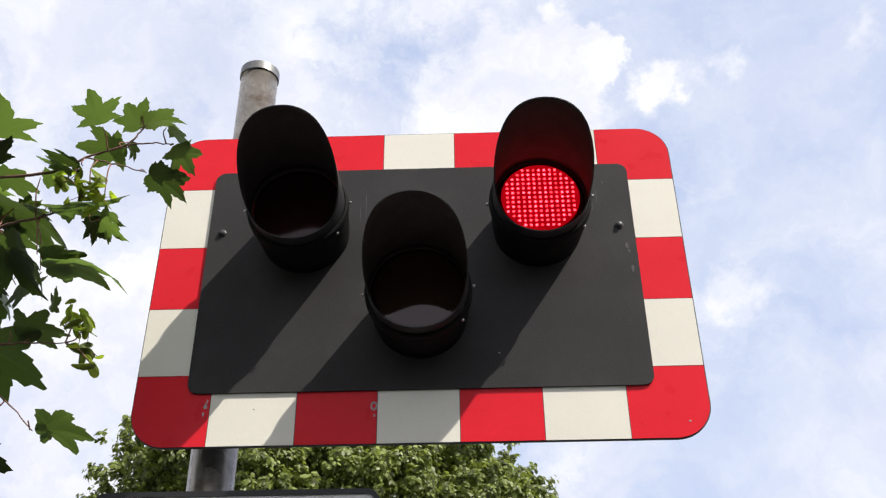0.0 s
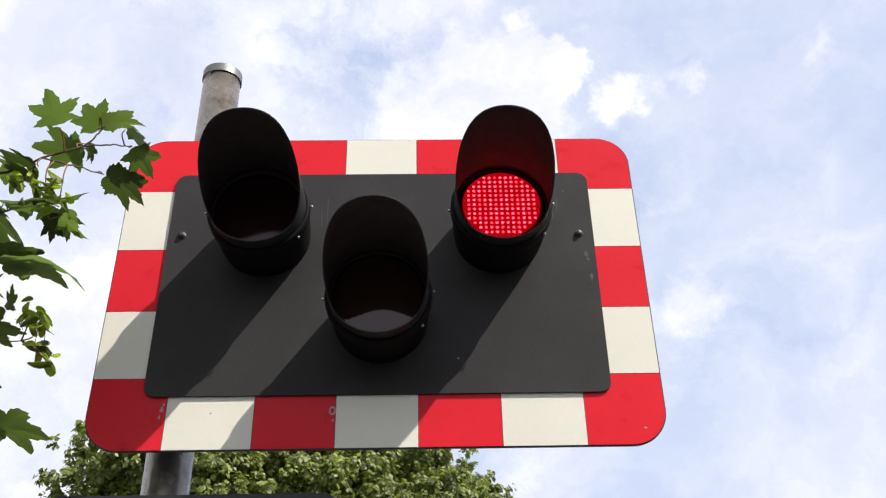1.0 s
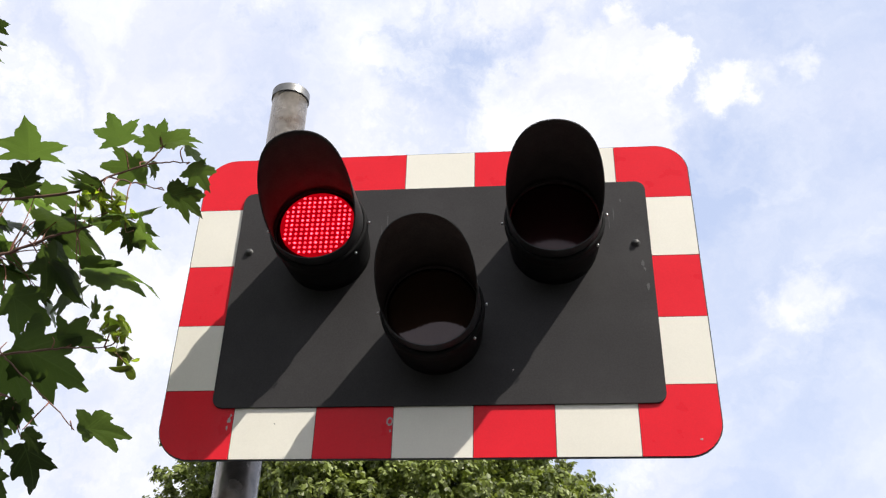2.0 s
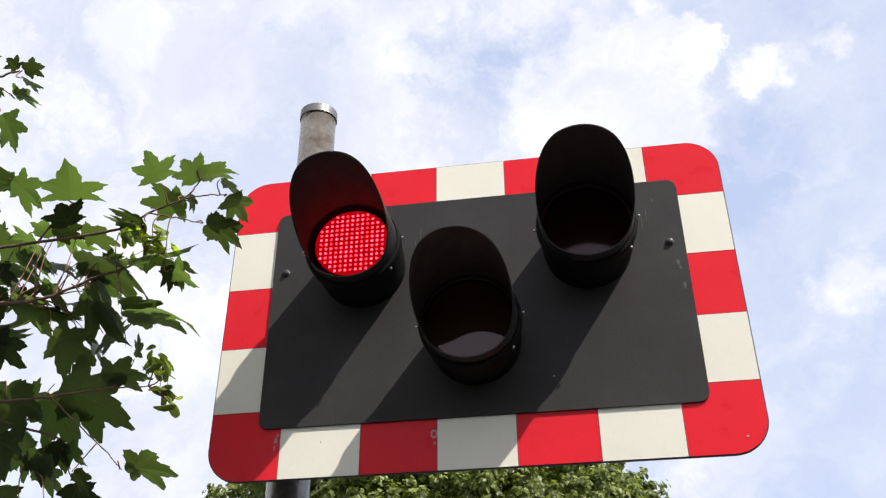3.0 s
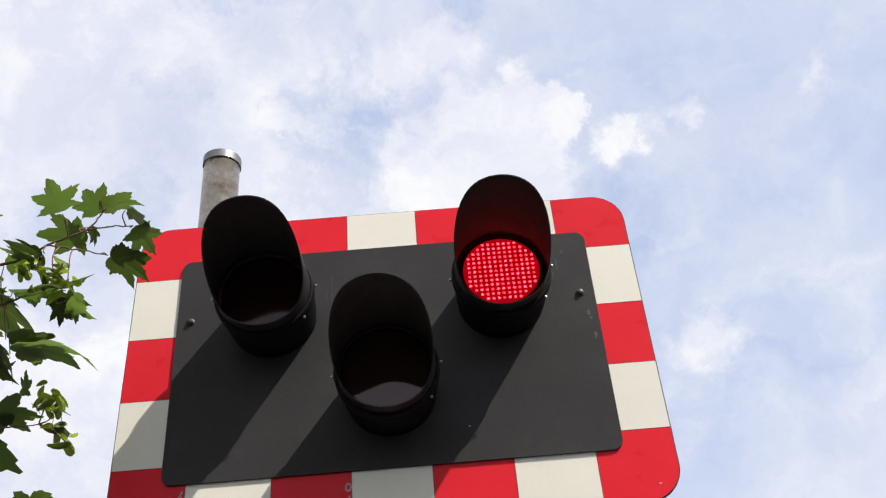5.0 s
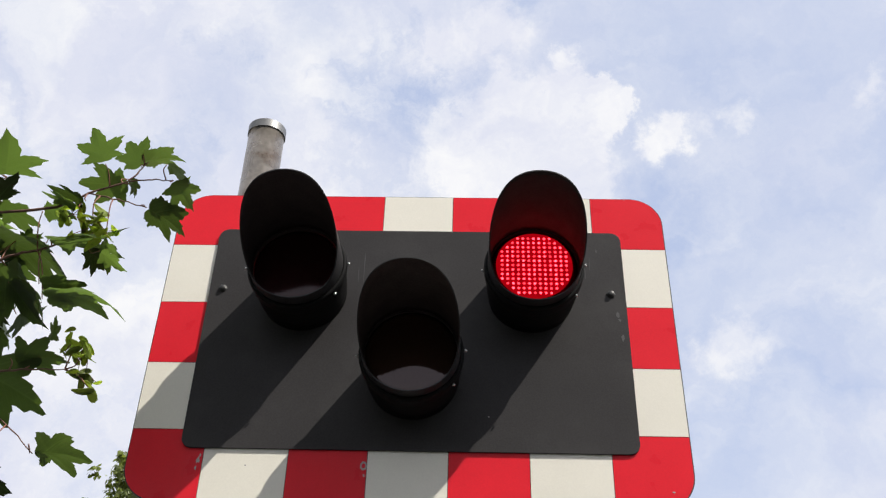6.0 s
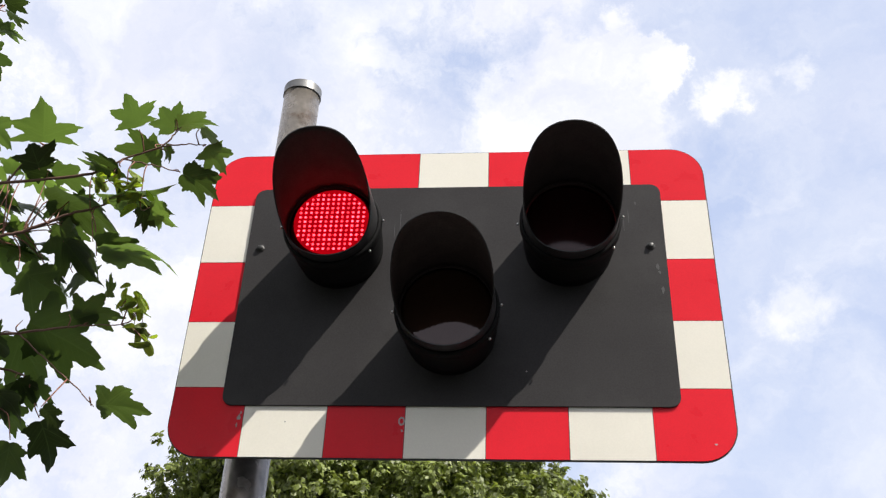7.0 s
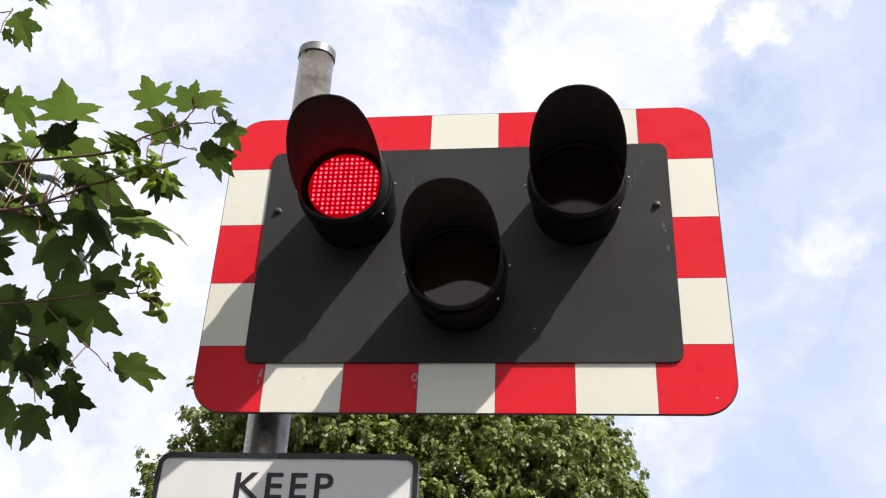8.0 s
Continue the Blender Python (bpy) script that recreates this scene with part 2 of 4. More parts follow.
LIT_FIELD = glow("lit_red_field", (1.0, 0.0012, 0.012), 0.43, 0.5)
LIT_DIODE = glow("lit_red_diode", (1.0, 0.030, 0.046), 5.6, 0.75)
SCREW = material("zinc_screw", (0.55, 0.55, 0.55), 0.3, 1.0)
STEEL_DARK = material("weathered_bolt", (0.05, 0.05, 0.05), 0.45, 0.3)
GALV = material("galvanised_steel", (0.25, 0.225, 0.20), 0.27, 0.55, spread=0.40, scale=12, fine=55, bump=0.35, stain=(0.12, 0.075, 0.045), stain_scale=13, specular=0.5)
CAP = material("pole_cap", (0.23, 0.23, 0.23), 0.45, 0.6, spread=0.12, scale=20, fine=90, bump=0.1)
SIGN_FACE = material("sign_face_white", (0.83, 0.81, 0.80), 0.35, spread=0.04, scale=6, fine=200, stain=(0.77, 0.75, 0.73), stain_scale=4)
SIGN_EDGE = material("sign_black_border", (0.02, 0.02, 0.022), 0.4, spread=0.15)
SCUFF = material("chalky_scuff", (0.46, 0.40, 0.40), 0.8, spread=0.3, scale=60, fine=300)
SCRATCH = material("grey_scratch", (0.075, 0.074, 0.077), 0.7, spread=0.3, scale=60, fine=300)
BARK = material("twig_bark", (0.16, 0.085, 0.065), 0.7, spread=0.3, scale=25, fine=140, bump=0.4)
STALK = material("reddish_stalk", (0.24, 0.10, 0.07), 0.55, spread=0.25, scale=30, fine=160)
TRUNK = material("grey_brown_bark", (0.12, 0.09, 0.07), 0.85, spread=0.35, scale=5, fine=40, bump=0.8)
def add_veins(m, light):
    """Paler ribs that run from the stalk into the lobes."""
    nt = m.node_tree
    N, L = nt.nodes.new, nt.links.new
    b = nt.nodes["Principled BSDF"]

    def calc(op, a, c):
        n = N("ShaderNodeMath")
        n.operation = op
        for i, v in enumerate((a, c)):
            if isinstance(v, (int, float)):
                n.inputs[i].default_value = v
            else:
                L(v, n.inputs[i])
        return n.outputs[0]

    xyz = N("ShaderNodeSeparateXYZ")
    L(N("ShaderNodeTexCoord").outputs["Object"], xyz.inputs[0])
    ay = calc("ABSOLUTE", xyz.outputs["Y"], 0.0)
    side = calc("MULTIPLY", calc("ABSOLUTE", calc("SUBTRACT", ay, calc("MULTIPLY", calc("SUBTRACT", xyz.outputs["X"], 0.2), 1.1)), 0.0), 0.67)
    small = calc("MULTIPLY", calc("PINGPONG", calc("SUBTRACT", xyz.outputs["X"], calc("MULTIPLY", ay, 0.8)), 0.045), 1.6)
    near = calc("MINIMUM", calc("MINIMUM", ay, side), calc("ADD", small, 0.006))
    mr = N("ShaderNodeMapRange")
    mr.inputs["From Min"].default_value, mr.inputs["From Max"].default_value = 0.004, 0.016
    mr.inputs["To Min"].default_value, mr.inputs["To Max"].default_value = 0.7, 0.0
    L(near, mr.inputs["Value"])
    src = b.inputs["Base Color"].links[0].from_socket
    mx = N("ShaderNodeMix")
    mx.data_type = "RGBA"
    L(mr.outputs[0], mx.inputs["Factor"])
    L(src, mx.inputs[6])
    mx.inputs[7].default_value = (*light, 1)
    L(mx.outputs[2], b.inputs["Base Color"])


LEAF = leaf_material("maple_leaf", (0.036, 0.056, 0.020), (0.120, 0.195, 0.030), 0.65, share=0.42)
add_veins(LEAF, (0.075, 0.11, 0.038))
WINGS = leaf_material("maple_keys", (0.30, 0.38, 0.09), (0.62, 0.72, 0.16), 0.3, share=0.6)
CROWN = leaf_material("tree_foliage", (0.150, 0.182, 0.042), (0.32, 0.39, 0.06), 0.60, 0.6, True, 0.3)
HEDGE = material("hedge_foliage", (0.035, 0.055, 0.022), 0.85, spread=0.5, scale=2.5, fine=14, bump=0.8)
ASPHALT = material("worn_asphalt", (0.042, 0.041, 0.040), 0.9, spread=0.3, scale=0.8, fine=60, bump=0.6, stain=(0.06, 0.057, 0.055), stain_scale=0.4)


# ---------------------------------------------------------------- mesh helpers
def part(name, bm, mats, parent=None, label="", smooth=False, at=None):
    me = bpy.data.meshes.new(name)
    bmesh.ops.recalc_face_normals(bm, faces=bm.faces)
    bm.to_mesh(me)
    bm.free()
    for m in mats if isinstance(mats, (list, tuple)) else [mats]:
        me.materials.append(m)
    if smooth:
        me.polygons.foreach_set("use_smooth", [True] * len(me.polygons))
    ob = new(name, me)
    if parent:
        ob.parent = parent
    if at:
        ob.location = at
    if label:
        ob["label"] = label
    return ob


def thing(name, at, label, category, group=""):
    ob = new(name)
    ob.empty_display_size = 0.05
    ob.location = at
    return tagged(ob, label, category, group)


def plate(bm, outline, y0, y1, bevel=0.0):
    """A plate in the x-z plane from an outline, between the depths y0 (front) and y1 (back)."""
    front = [bm.verts.new((x, y0, z)) for x, z in outline]
    back = [bm.verts.new((x, y1, z)) for x, z in outline]
    n = len(outline)
    f = bm.faces.new(front)
    bm.faces.new(back[::-1])
    for i in range(n):
        bm.faces.new((front[i], back[i], back[(i + 1) % n], front[(i + 1) % n]))
    if bevel:
        bmesh.ops.bevel(bm, geom=list(f.edges), offset=bevel, segments=2, affect="EDGES", profile=0.6)


def rounded(x0, x1, z0, z1, radii, steps=8):
    """Outline of a rectangle with corner radii: lower left, lower right, upper right, upper left."""
    pts = []
    for (cx, cz, sx, sz, start), r in zip(((x0, z0, 1, 1, 180), (x1, z0, -1, 1, 270), (x1, z1, -1, -1, 0), (x0, z1, 1, -1, 90)), radii):
        if r <= 0:
            pts.append((cx, cz))
            continue
        for i in range(steps + 1):
            a = radians(start + 90 * i / steps)
            pts.append((cx + sx * r + r * math.cos(a), cz + sz * r + r * math.sin(a)))
    return pts


def turned(bm, profile, steps=48, close=True, mat=0):
    """A body turned about the y axis: profile rows of (y, radius)."""
    rings = []
    for y, r in profile:
        if r < 1e-5:
            rings.append([bm.verts.new((0, y, 0))])
        else:
            rings.append([bm.verts.new((r * math.cos(math.tau * i / steps), y, r * math.sin(math.tau * i / steps))) for i in range(steps)])
    for a, b in zip(rings, rings[1:]):
        for i in range(steps):
            j = (i + 1) % steps
            if len(a) == 1 and len(b) == 1:
                continue
            if len(a) == 1:
                f = bm.faces.new((a[0], b[j], b[i]))
            elif len(b) == 1:
                f = bm.faces.new((a[i], a[j], b[0]))
            else:
                f = bm.faces.new((a[i], a[j], b[j], b[i]))
            f.material_index = mat
            f.smooth = True


def box(bm, x0, x1, y0, y1, z0, z1, bevel=0.0):
    r = bmesh.ops.create_cube(bm, size=1)
    for v in r["verts"]:
        v.co = Vector((x0 + (v.co.x + 0.5) * (x1 - x0), y0 + (v.co.y + 0.5) * (y1 - y0), z0 + (v.co.z + 0.5) * (z1 - z0)))
    if bevel:
        bmesh.ops.bevel(bm, geom=list({e for v in r["verts"] for e in v.link_edges}), offset=bevel, segments=2, affect="EDGES")


def tube(bm, pts, r0, r1, sides=7, wobble=0.0, rng=None):
    """A tapered tube along points."""
    pts = [Vector(p) for p in pts]
    rings = []
    for i, p in enumerate(pts):
        d = (pts[min(i + 1, len(pts) - 1)] - pts[max(i - 1, 0)]).normalized()
        u = d.orthogonal().normalized()
        w = d.cross(u)
        r = r0 + (r1 - r0) * i / (len(pts) - 1)
        if wobble:
            r *= 1 + rng.uniform(-wobble, wobble)
        rings.append([bm.verts.new(p + r * (math.cos(math.tau * k / sides) * u + math.sin(math.tau * k / sides) * w)) for k in range(sides)])
    for a, b in zip(rings, rings[1:]):
        best = min(range(sides), key=lambda s: sum((a[k].co - b[(k + s) % sides].co).length for k in range(sides)))
        for k in range(sides):
            f = bm.faces.new((a[k], a[(k + 1) % sides], b[(k + 1 + best) % sides], b[(k + best) % sides]))
            f.smooth = True
    bm.faces.new(rings[0][::-1])
    bm.faces.new(rings[-1])


def smooth_line(pts, steps=5):
    """Points of a soft curve through the given ones."""
    p = [Vector(q) for q in pts]
    p = [2 * p[0] - p[1], *p, 2 * p[-1] - p[-2]]
    out = []
    for a, b, c, d in zip(p, p[1:], p[2:], p[3:]):
        for i in range(steps):
            t = i / steps
            out.append(0.5 * (2 * b + (c - a) * t + (2 * a - 5 * b + 4 * c - d) * t * t + (3 * b - a - 3 * c + d) * t ** 3))
    return out + [p[-2]]


# ---------------------------------------------------------------- ground
def ground():
    bm = bmesh.new()
    ring = [0, 2, 5, 10, 20, 50, 150, 500, 2000]
    rows = []
    for r in ring:
        rows.append([bm.verts.new((r * math.cos(math.tau * i / 48), r * math.sin(math.tau * i / 48), 0)) for i in range(48)] if r else [bm.verts.new((0, 0, 0))])
    for a, b in zip(rows, rows[1:]):
        for i in range(48):
            j = (i + 1) % 48
            bm.faces.new((a[0], b[i], b[j]) if len(a) == 1 else (a[i], b[i], b[j], a[j]))
    tagged(part("ground", bm, ASPHALT), "level grey asphalt ground beside the crossing", "ground", kind="structure")


# ---------------------------------------------------------------- post
POST_X, POST_Y, POST_R, POST_TOP = -0.518, 0.125, 0.0575, 3.615


def signal_post():
    post = thing("signal_post", (POST_X, POST_Y, 0), "weathered galvanised steel post with a flat metal cap", "post")
    bm = bmesh.new()
    bmesh.ops.create_cone(bm, cap_ends=True, segments=40, radius1=POST_R, radius2=POST_R, depth=POST_TOP + 0.2, matrix=Matrix.Translation((0, 0, POST_TOP / 2 - 0.1)))
    for f in bm.faces:
        f.smooth = len(f.verts) == 4
    part("tube", bm, GALV, post)
    bm = bmesh.new()
    lip = POST_R + 0.0036
    for prof in ([(0.0, POST_R + 0.0008), (0.0, lip)], [(0.0, lip), (0.029, lip)], [(0.029, lip), (0.0305, lip - 0.0015)], [(0.0305, lip - 0.0015), (0.031, 0.0)]):
        turned(bm, prof)
    bmesh.ops.rotate(bm, verts=bm.verts, cent=(0, 0, 0), matrix=Matrix.Rotation(radians(90), 3, "X"))
    part("cap", bm, CAP, post, "dull metal cap", at=(0, 0, POST_TOP - 0.028))
    bm = bmesh.new()
    prof = [(0.0, 0.16), (0.012, 0.16), (0.014, 0.155), (0.016, POST_R + 0.004), (0.05, POST_R + 0.002)]
    turned(bm, prof, 32)
    bmesh.ops.rotate(bm, verts=bm.verts, cent=(0, 0, 0), matrix=Matrix.Rotation(radians(90), 3, "X"))
    part("base_flange", bm, GALV, post)


# ---------------------------------------------------------------- crossing signal
COLUMNS = [-0.697, -0.508, -0.297, -0.100, 0.100, 0.301, 0.5035, 0.699]
TOP_COLUMNS = [-0.697, -0.508, -0.297, -0.1015, 0.0985, 0.300, 0.4975, 0.699]
ROWS = [2.333, 2.517, 2.704, 2.888, 3.077, 3.254]
INNER = (-0.568, 0.574, 2.467, 3.128)
LAMPS = [("left", -0.3035, 2.915), ("right", 0.3155, 2.918), ("amber", 0.006, 2.664)]
LENS_Y = -0.15


def screw_head(bm, r, h):
    turned(bm, [(0.0, r), (-h * 0.5, r), (-h * 0.9, r * 0.7), (-h, 0.0)], 14)


def lamp(parent, name, x, z, lens_mat, label):
    """Round lamp with a deep hood: shell, hood, dark lens, front ring and screws; red ones get a diode panel."""
    bm = bmesh.new()
    turned(bm, [(0.141, 0.0), (0.141, 0.116), (0.10, 0.121), (0.045, 0.1245), (0.020, 0.123), (0.018, 0.130), (-0.004, 0.130), (-0.008, 0.127), (-0.008, 0.1205)], 56)
    turned(bm, [(-0.008, 0.1205), (-0.006, 0.119), (0.002, 0.1165), (0.075, 0.110), (0.080, 0.0)], 56, mat=1)
    bmesh.ops.remove_doubles(bm, verts=bm.verts, dist=1e-5)
    body = part("lamp", bm, [SHELL, INSIDE], parent, label, at=(x, LENS_Y, z))
    # hood: a tube with its mouth cut on a slant, lined in matt black
    bm = bmesh.new()
    steps, rows, wall = 72, 12, 0.0028

    def reach(a):
        t = min(max((math.sin(a) + 0.80) / 1.85, 0.0), 1.0)
        return 0.044 + 0.244 * t * t * (3 - 2 * t)

    def hood_point(a, k, r):
        y = -0.006 - (reach(a) - 0.006) * k
        drop = 0.095 * max(0.0, -y - 0.02)
        rr = r - 0.001 * (-y) / 0.27
        return (rr * math.cos(a), y, rr * math.sin(a) - drop)

    outer = [[bm.verts.new(hood_point(math.tau * i / steps, k / rows, 0.1212)) for i in range(steps)] for k in range(rows + 1)]
    inner = [[bm.verts.new(hood_point(math.tau * i / steps, k / rows, 0.1212 - wall)) for i in range(steps)] for k in range(rows + 1)]
    for k in range(rows):
        for i in range(steps):
            j = (i + 1) % steps
            f = bm.faces.new((outer[k][i], outer[k][j], outer[k + 1][j], outer[k + 1][i]))
            f.smooth = True
            g = bm.faces.new((inner[k][j], inner[k][i], inner[k + 1][i], inner[k + 1][j]))
            g.smooth, g.material_index = True, 1
    for i in range(steps):
        j = (i + 1) % steps
        bm.faces.new((outer[rows][i], outer[rows][j], inner[rows][j], inner[rows][i]))
        bm.faces.new((outer[0][j], outer[0][i], inner[0][i], inner[0][j]))
    part("hood", bm, [HOOD, AMBER_LINING if name == "amber" else INSIDE], body, "black hood with a slanted mouth and matt lining")
    bm = bmesh.new()
    turned(bm, [(0.004, 0.1145)] + [(0.0005 - 0.0036 * (1 - (q / 10) ** 2), 0.114 * q / 10) for q in range(10, -1, -1)], 48)
    part("lens", bm, lens_mat, body, "dark ribbed lens", at=(0, 0 if name == "amber" else 0.006, 0))
    bm = bmesh.new()
    turned(bm, [(-0.0005, 0.1180), (-0.0030, 0.1178), (-0.0030, 0.1142), (-0.0005, 0.1138)], 48)
    part("lens_ring", bm, INSIDE, body)
    for a in (4, -38, 184):
        bm = bmesh.new()
        screw_head(bm, 0.0036, 0.005)
        s = part("screw", bm, SCREW, body)
        s.location = (0.1345 * math.cos(radians(a)), 0.004, 0.1345 * math.sin(radians(a)))
    return body


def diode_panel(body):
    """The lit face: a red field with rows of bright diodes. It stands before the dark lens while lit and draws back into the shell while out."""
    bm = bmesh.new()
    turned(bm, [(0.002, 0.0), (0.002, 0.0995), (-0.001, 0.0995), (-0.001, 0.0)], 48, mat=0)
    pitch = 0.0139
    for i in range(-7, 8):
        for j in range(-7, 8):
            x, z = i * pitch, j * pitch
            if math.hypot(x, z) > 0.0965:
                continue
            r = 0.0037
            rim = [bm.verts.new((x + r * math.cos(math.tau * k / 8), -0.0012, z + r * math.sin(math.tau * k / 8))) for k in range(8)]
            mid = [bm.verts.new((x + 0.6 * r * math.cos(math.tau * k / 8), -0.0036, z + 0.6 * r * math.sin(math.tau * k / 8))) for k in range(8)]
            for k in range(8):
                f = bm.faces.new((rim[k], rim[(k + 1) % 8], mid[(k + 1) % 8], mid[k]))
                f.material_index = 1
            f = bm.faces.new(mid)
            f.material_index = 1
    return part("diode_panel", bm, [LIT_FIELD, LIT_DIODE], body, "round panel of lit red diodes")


def crossing_signal():
    sig = thing("crossing_signal", (0, 0, ROWS[0]), "black crossing signal with red and white border, three hooded lamps", "signal")
    z0 = ROWS[0]

    def lowered(pts):
        return [(x, z - z0) for x, z in pts]

    bm = bmesh.new()
    plate(bm, lowered(rounded(COLUMNS[0], COLUMNS[-1], ROWS[0], ROWS[-1], [0.088] * 4, 12)), 0.0, 0.004)
    board = part("backing_board", bm, STEEL_DARK, sig)
    # border of red and white sheets, laid edge to edge
    cells = []
    for c in range(7):
        for low in (True, False):
            za, zb = (ROWS[0], ROWS[1]) if low else (ROWS[4], ROWS[5])
            if 0 < c < 6:
                za, zb = (ROWS[0], INNER[2] + 0.02) if low else (INNER[3] - 0.02, ROWS[5])
            r = [0.0] * 4
            if c in (0, 6):
                r[{(0, True): 0, (6, True): 1, (6, False): 2, (0, False): 3}[c, low]] = 0.0875
            xs = COLUMNS if low else TOP_COLUMNS
            cells.append((xs[c], xs[c + 1], za, zb, r, RED if c % 2 == 0 else WHITE))
    for k in range(1, 4):
        for xa, xb in ((COLUMNS[0], INNER[0] + 0.02), (INNER[1] - 0.02, COLUMNS[-1])):
            cells.append((xa, xb, ROWS[k], ROWS[k + 1], [0.0] * 4, WHITE if k % 2 else RED))
    gap = 0.0009
    for xa, xb, za, zb, r, m in cells:
        bm = bmesh.new()
        plate(bm, lowered(rounded(xa + gap, xb - gap, za + gap, zb - gap, r, 12)), -0.0016, -0.0001)
        part("red_panel" if m is RED else "white_panel", bm, m, board)
    # folded dark edge of the board
    bm = bmesh.new()
    pts = lowered(rounded(COLUMNS[0] - 0.002, COLUMNS[-1] + 0.002, ROWS[0] - 0.002, ROWS[-1] + 0.002, [0.09] * 4, 12))
    ins = lowered(rounded(COLUMNS[0], COLUMNS[-1], ROWS[0], ROWS[-1], [0.088] * 4, 12))
    n = len(pts)
    quad = [[bm.verts.new((x, y, z)) for x, z in loop] for loop, y in ((pts, 0.001), (pts, 0.0065), (ins, 0.0065), (ins, 0.001))]
    for a, b in zip(quad, quad[1:] + quad[:1]):
        for i in range(n):
            bm.faces.new((a[i], a[(i + 1) % n], b[(i + 1) % n], b[i]))
    part("edge_trim", bm, SIGN_EDGE, board)

    bm = bmesh.new()
    plate(bm, lowered(rounded(*INNER, [0.026] * 4, 8)), -0.0075, -0.0017, 0.0015)
    panel = part("black_panel", bm, BLACK, sig, "large matt black panel with scuffs")
    for x, z in ((-0.531, 2.929), (0.5345, 2.925)):
        bm = bmesh.new()
        turned(bm, [(0.0, 0.0125), (-0.002, 0.0125), (-0.002, 0.0085), (-0.007, 0.0085), (-0.0085, 0.007), (-0.0085, 0.0)], 6)
        part("bolt", bm, STEEL_DARK, panel, "dark weathered hexagon bolt", at=(x, -0.0075, z - z0))
    # worn spots with a shape of their own
    rng = random.Random(11)

    def scuff(x, z, w, h, mat, holder, y, n=9):
        bm = bmesh.new()
        pts = []
        for i in range(n):
            a = math.tau * i / n
            k = rng.uniform(0.45, 1.0)
            pts.append((x + w * k * math.cos(a), z - z0 + h * k * math.sin(a)))
        plate(bm, pts, y - 0.0006, y)
        part("scuff", bm, mat, holder, "pale worn spot")

    for x, z, w, h, m in ((0.548, 2.86, 0.006, 0.012, SCRATCH), (0.552, 2.845, 0.004, 0.007, SCRATCH), (0.556, 2.79, 0.006, 0.020, SCRATCH),
                          (0.482, 3.02, 0.0014, 0.028, SCRATCH), (0.468, 2.99, 0.0012, 0.03, SCRATCH), (-0.145, 3.0, 0.0012, 0.06, SCRATCH),
                          (-0.16, 2.98, 0.001, 0.04, SCRATCH), (0.20, 2.56, 0.003, 0.003, SCUFF), (0.503, 3.065, 0.003, 0.008, SCRATCH)):
        scuff(x, z, w, h, m, panel, -0.0076)
    for x, z, w, h in ((-0.519, 2.436, 0.0055, 0.011), (-0.522, 2.415, 0.004, 0.008), (-0.515, 2.448, 0.003, 0.006), (0.645, 2.375, 0.004, 0.003)):
        scuff(x, z, w, h, SCUFF, board, -0.0017)
    # a small pale ring of worn sheeting
    bm = bmesh.new()
    loops = []
    for r, y in ((0.0105, -0.0017), (0.0105, -0.0023), (0.006, -0.0023), (0.006, -0.0017)):
        loops.append([bm.verts.new((r * 0.85 * math.cos(math.tau * i / 7), y, r * 1.15 * math.sin(math.tau * i / 7))) for i in range(7)])
    for a, b in zip(loops, loops[1:] + loops[:1]):
        for i in range(7):
            bm.faces.new((a[i], a[(i + 1) % 7], b[(i + 1) % 7], b[i]))
    part("scuff", bm, SCUFF, board, "pale worn spot", at=(-0.108, 0, 2.428 - z0))
    scuff(-0.106, 2.404, 0.003, 0.006, SCUFF, board, -0.0017)
    scuff(-0.40, 2.425, 0.0025, 0.002, SCRATCH, board, -0.0017)

    # rails and clamps behind
    for z in (2.50, 3.09):
        bm = bmesh.new()
        box(bm, -0.66, 0.66, 0.0145, 0.045, z - z0 - 0.02, z - z0 + 0.02, 0.003)
        part("rail", bm, SHEET, sig)
        bm = bmesh.new()
        loops = [[bm.verts.new((POST_X + r * math.cos(math.tau * i / 32), POST_Y + r * math.sin(math.tau * i / 32), z - z0 + h)) for i in range(32)]
                 for r, h in ((POST_R + 0.001, -0.018), (POST_R + 0.006, -0.018), (POST_R + 0.006, 0.018), (POST_R + 0.001, 0.018))]
        for a, b in zip(loops, loops[1:] + loops[:1]):
            for i in range(32):
                bm.faces.new((a[i], a[(i + 1) % 32], b[(i + 1) % 32], b[i]))
        box(bm, POST_X - 0.03, POST_X + 0.03, 0.045, POST_Y - POST_R - 0.001, z - z0 - 0.018, z - z0 + 0.018)
        part("clamp", bm, SHEET, sig)
    made = {}
    for name, x, z in LAMPS:
        lens_mat, label = (AMBER_LENS, "unlit amber lamp with a black hood") if name == "amber" else (RED_LENS, "flashing red lamp with a black hood")
        body = lamp(sig, name, x, z - z0, lens_mat, label)
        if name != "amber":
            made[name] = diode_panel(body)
    return made


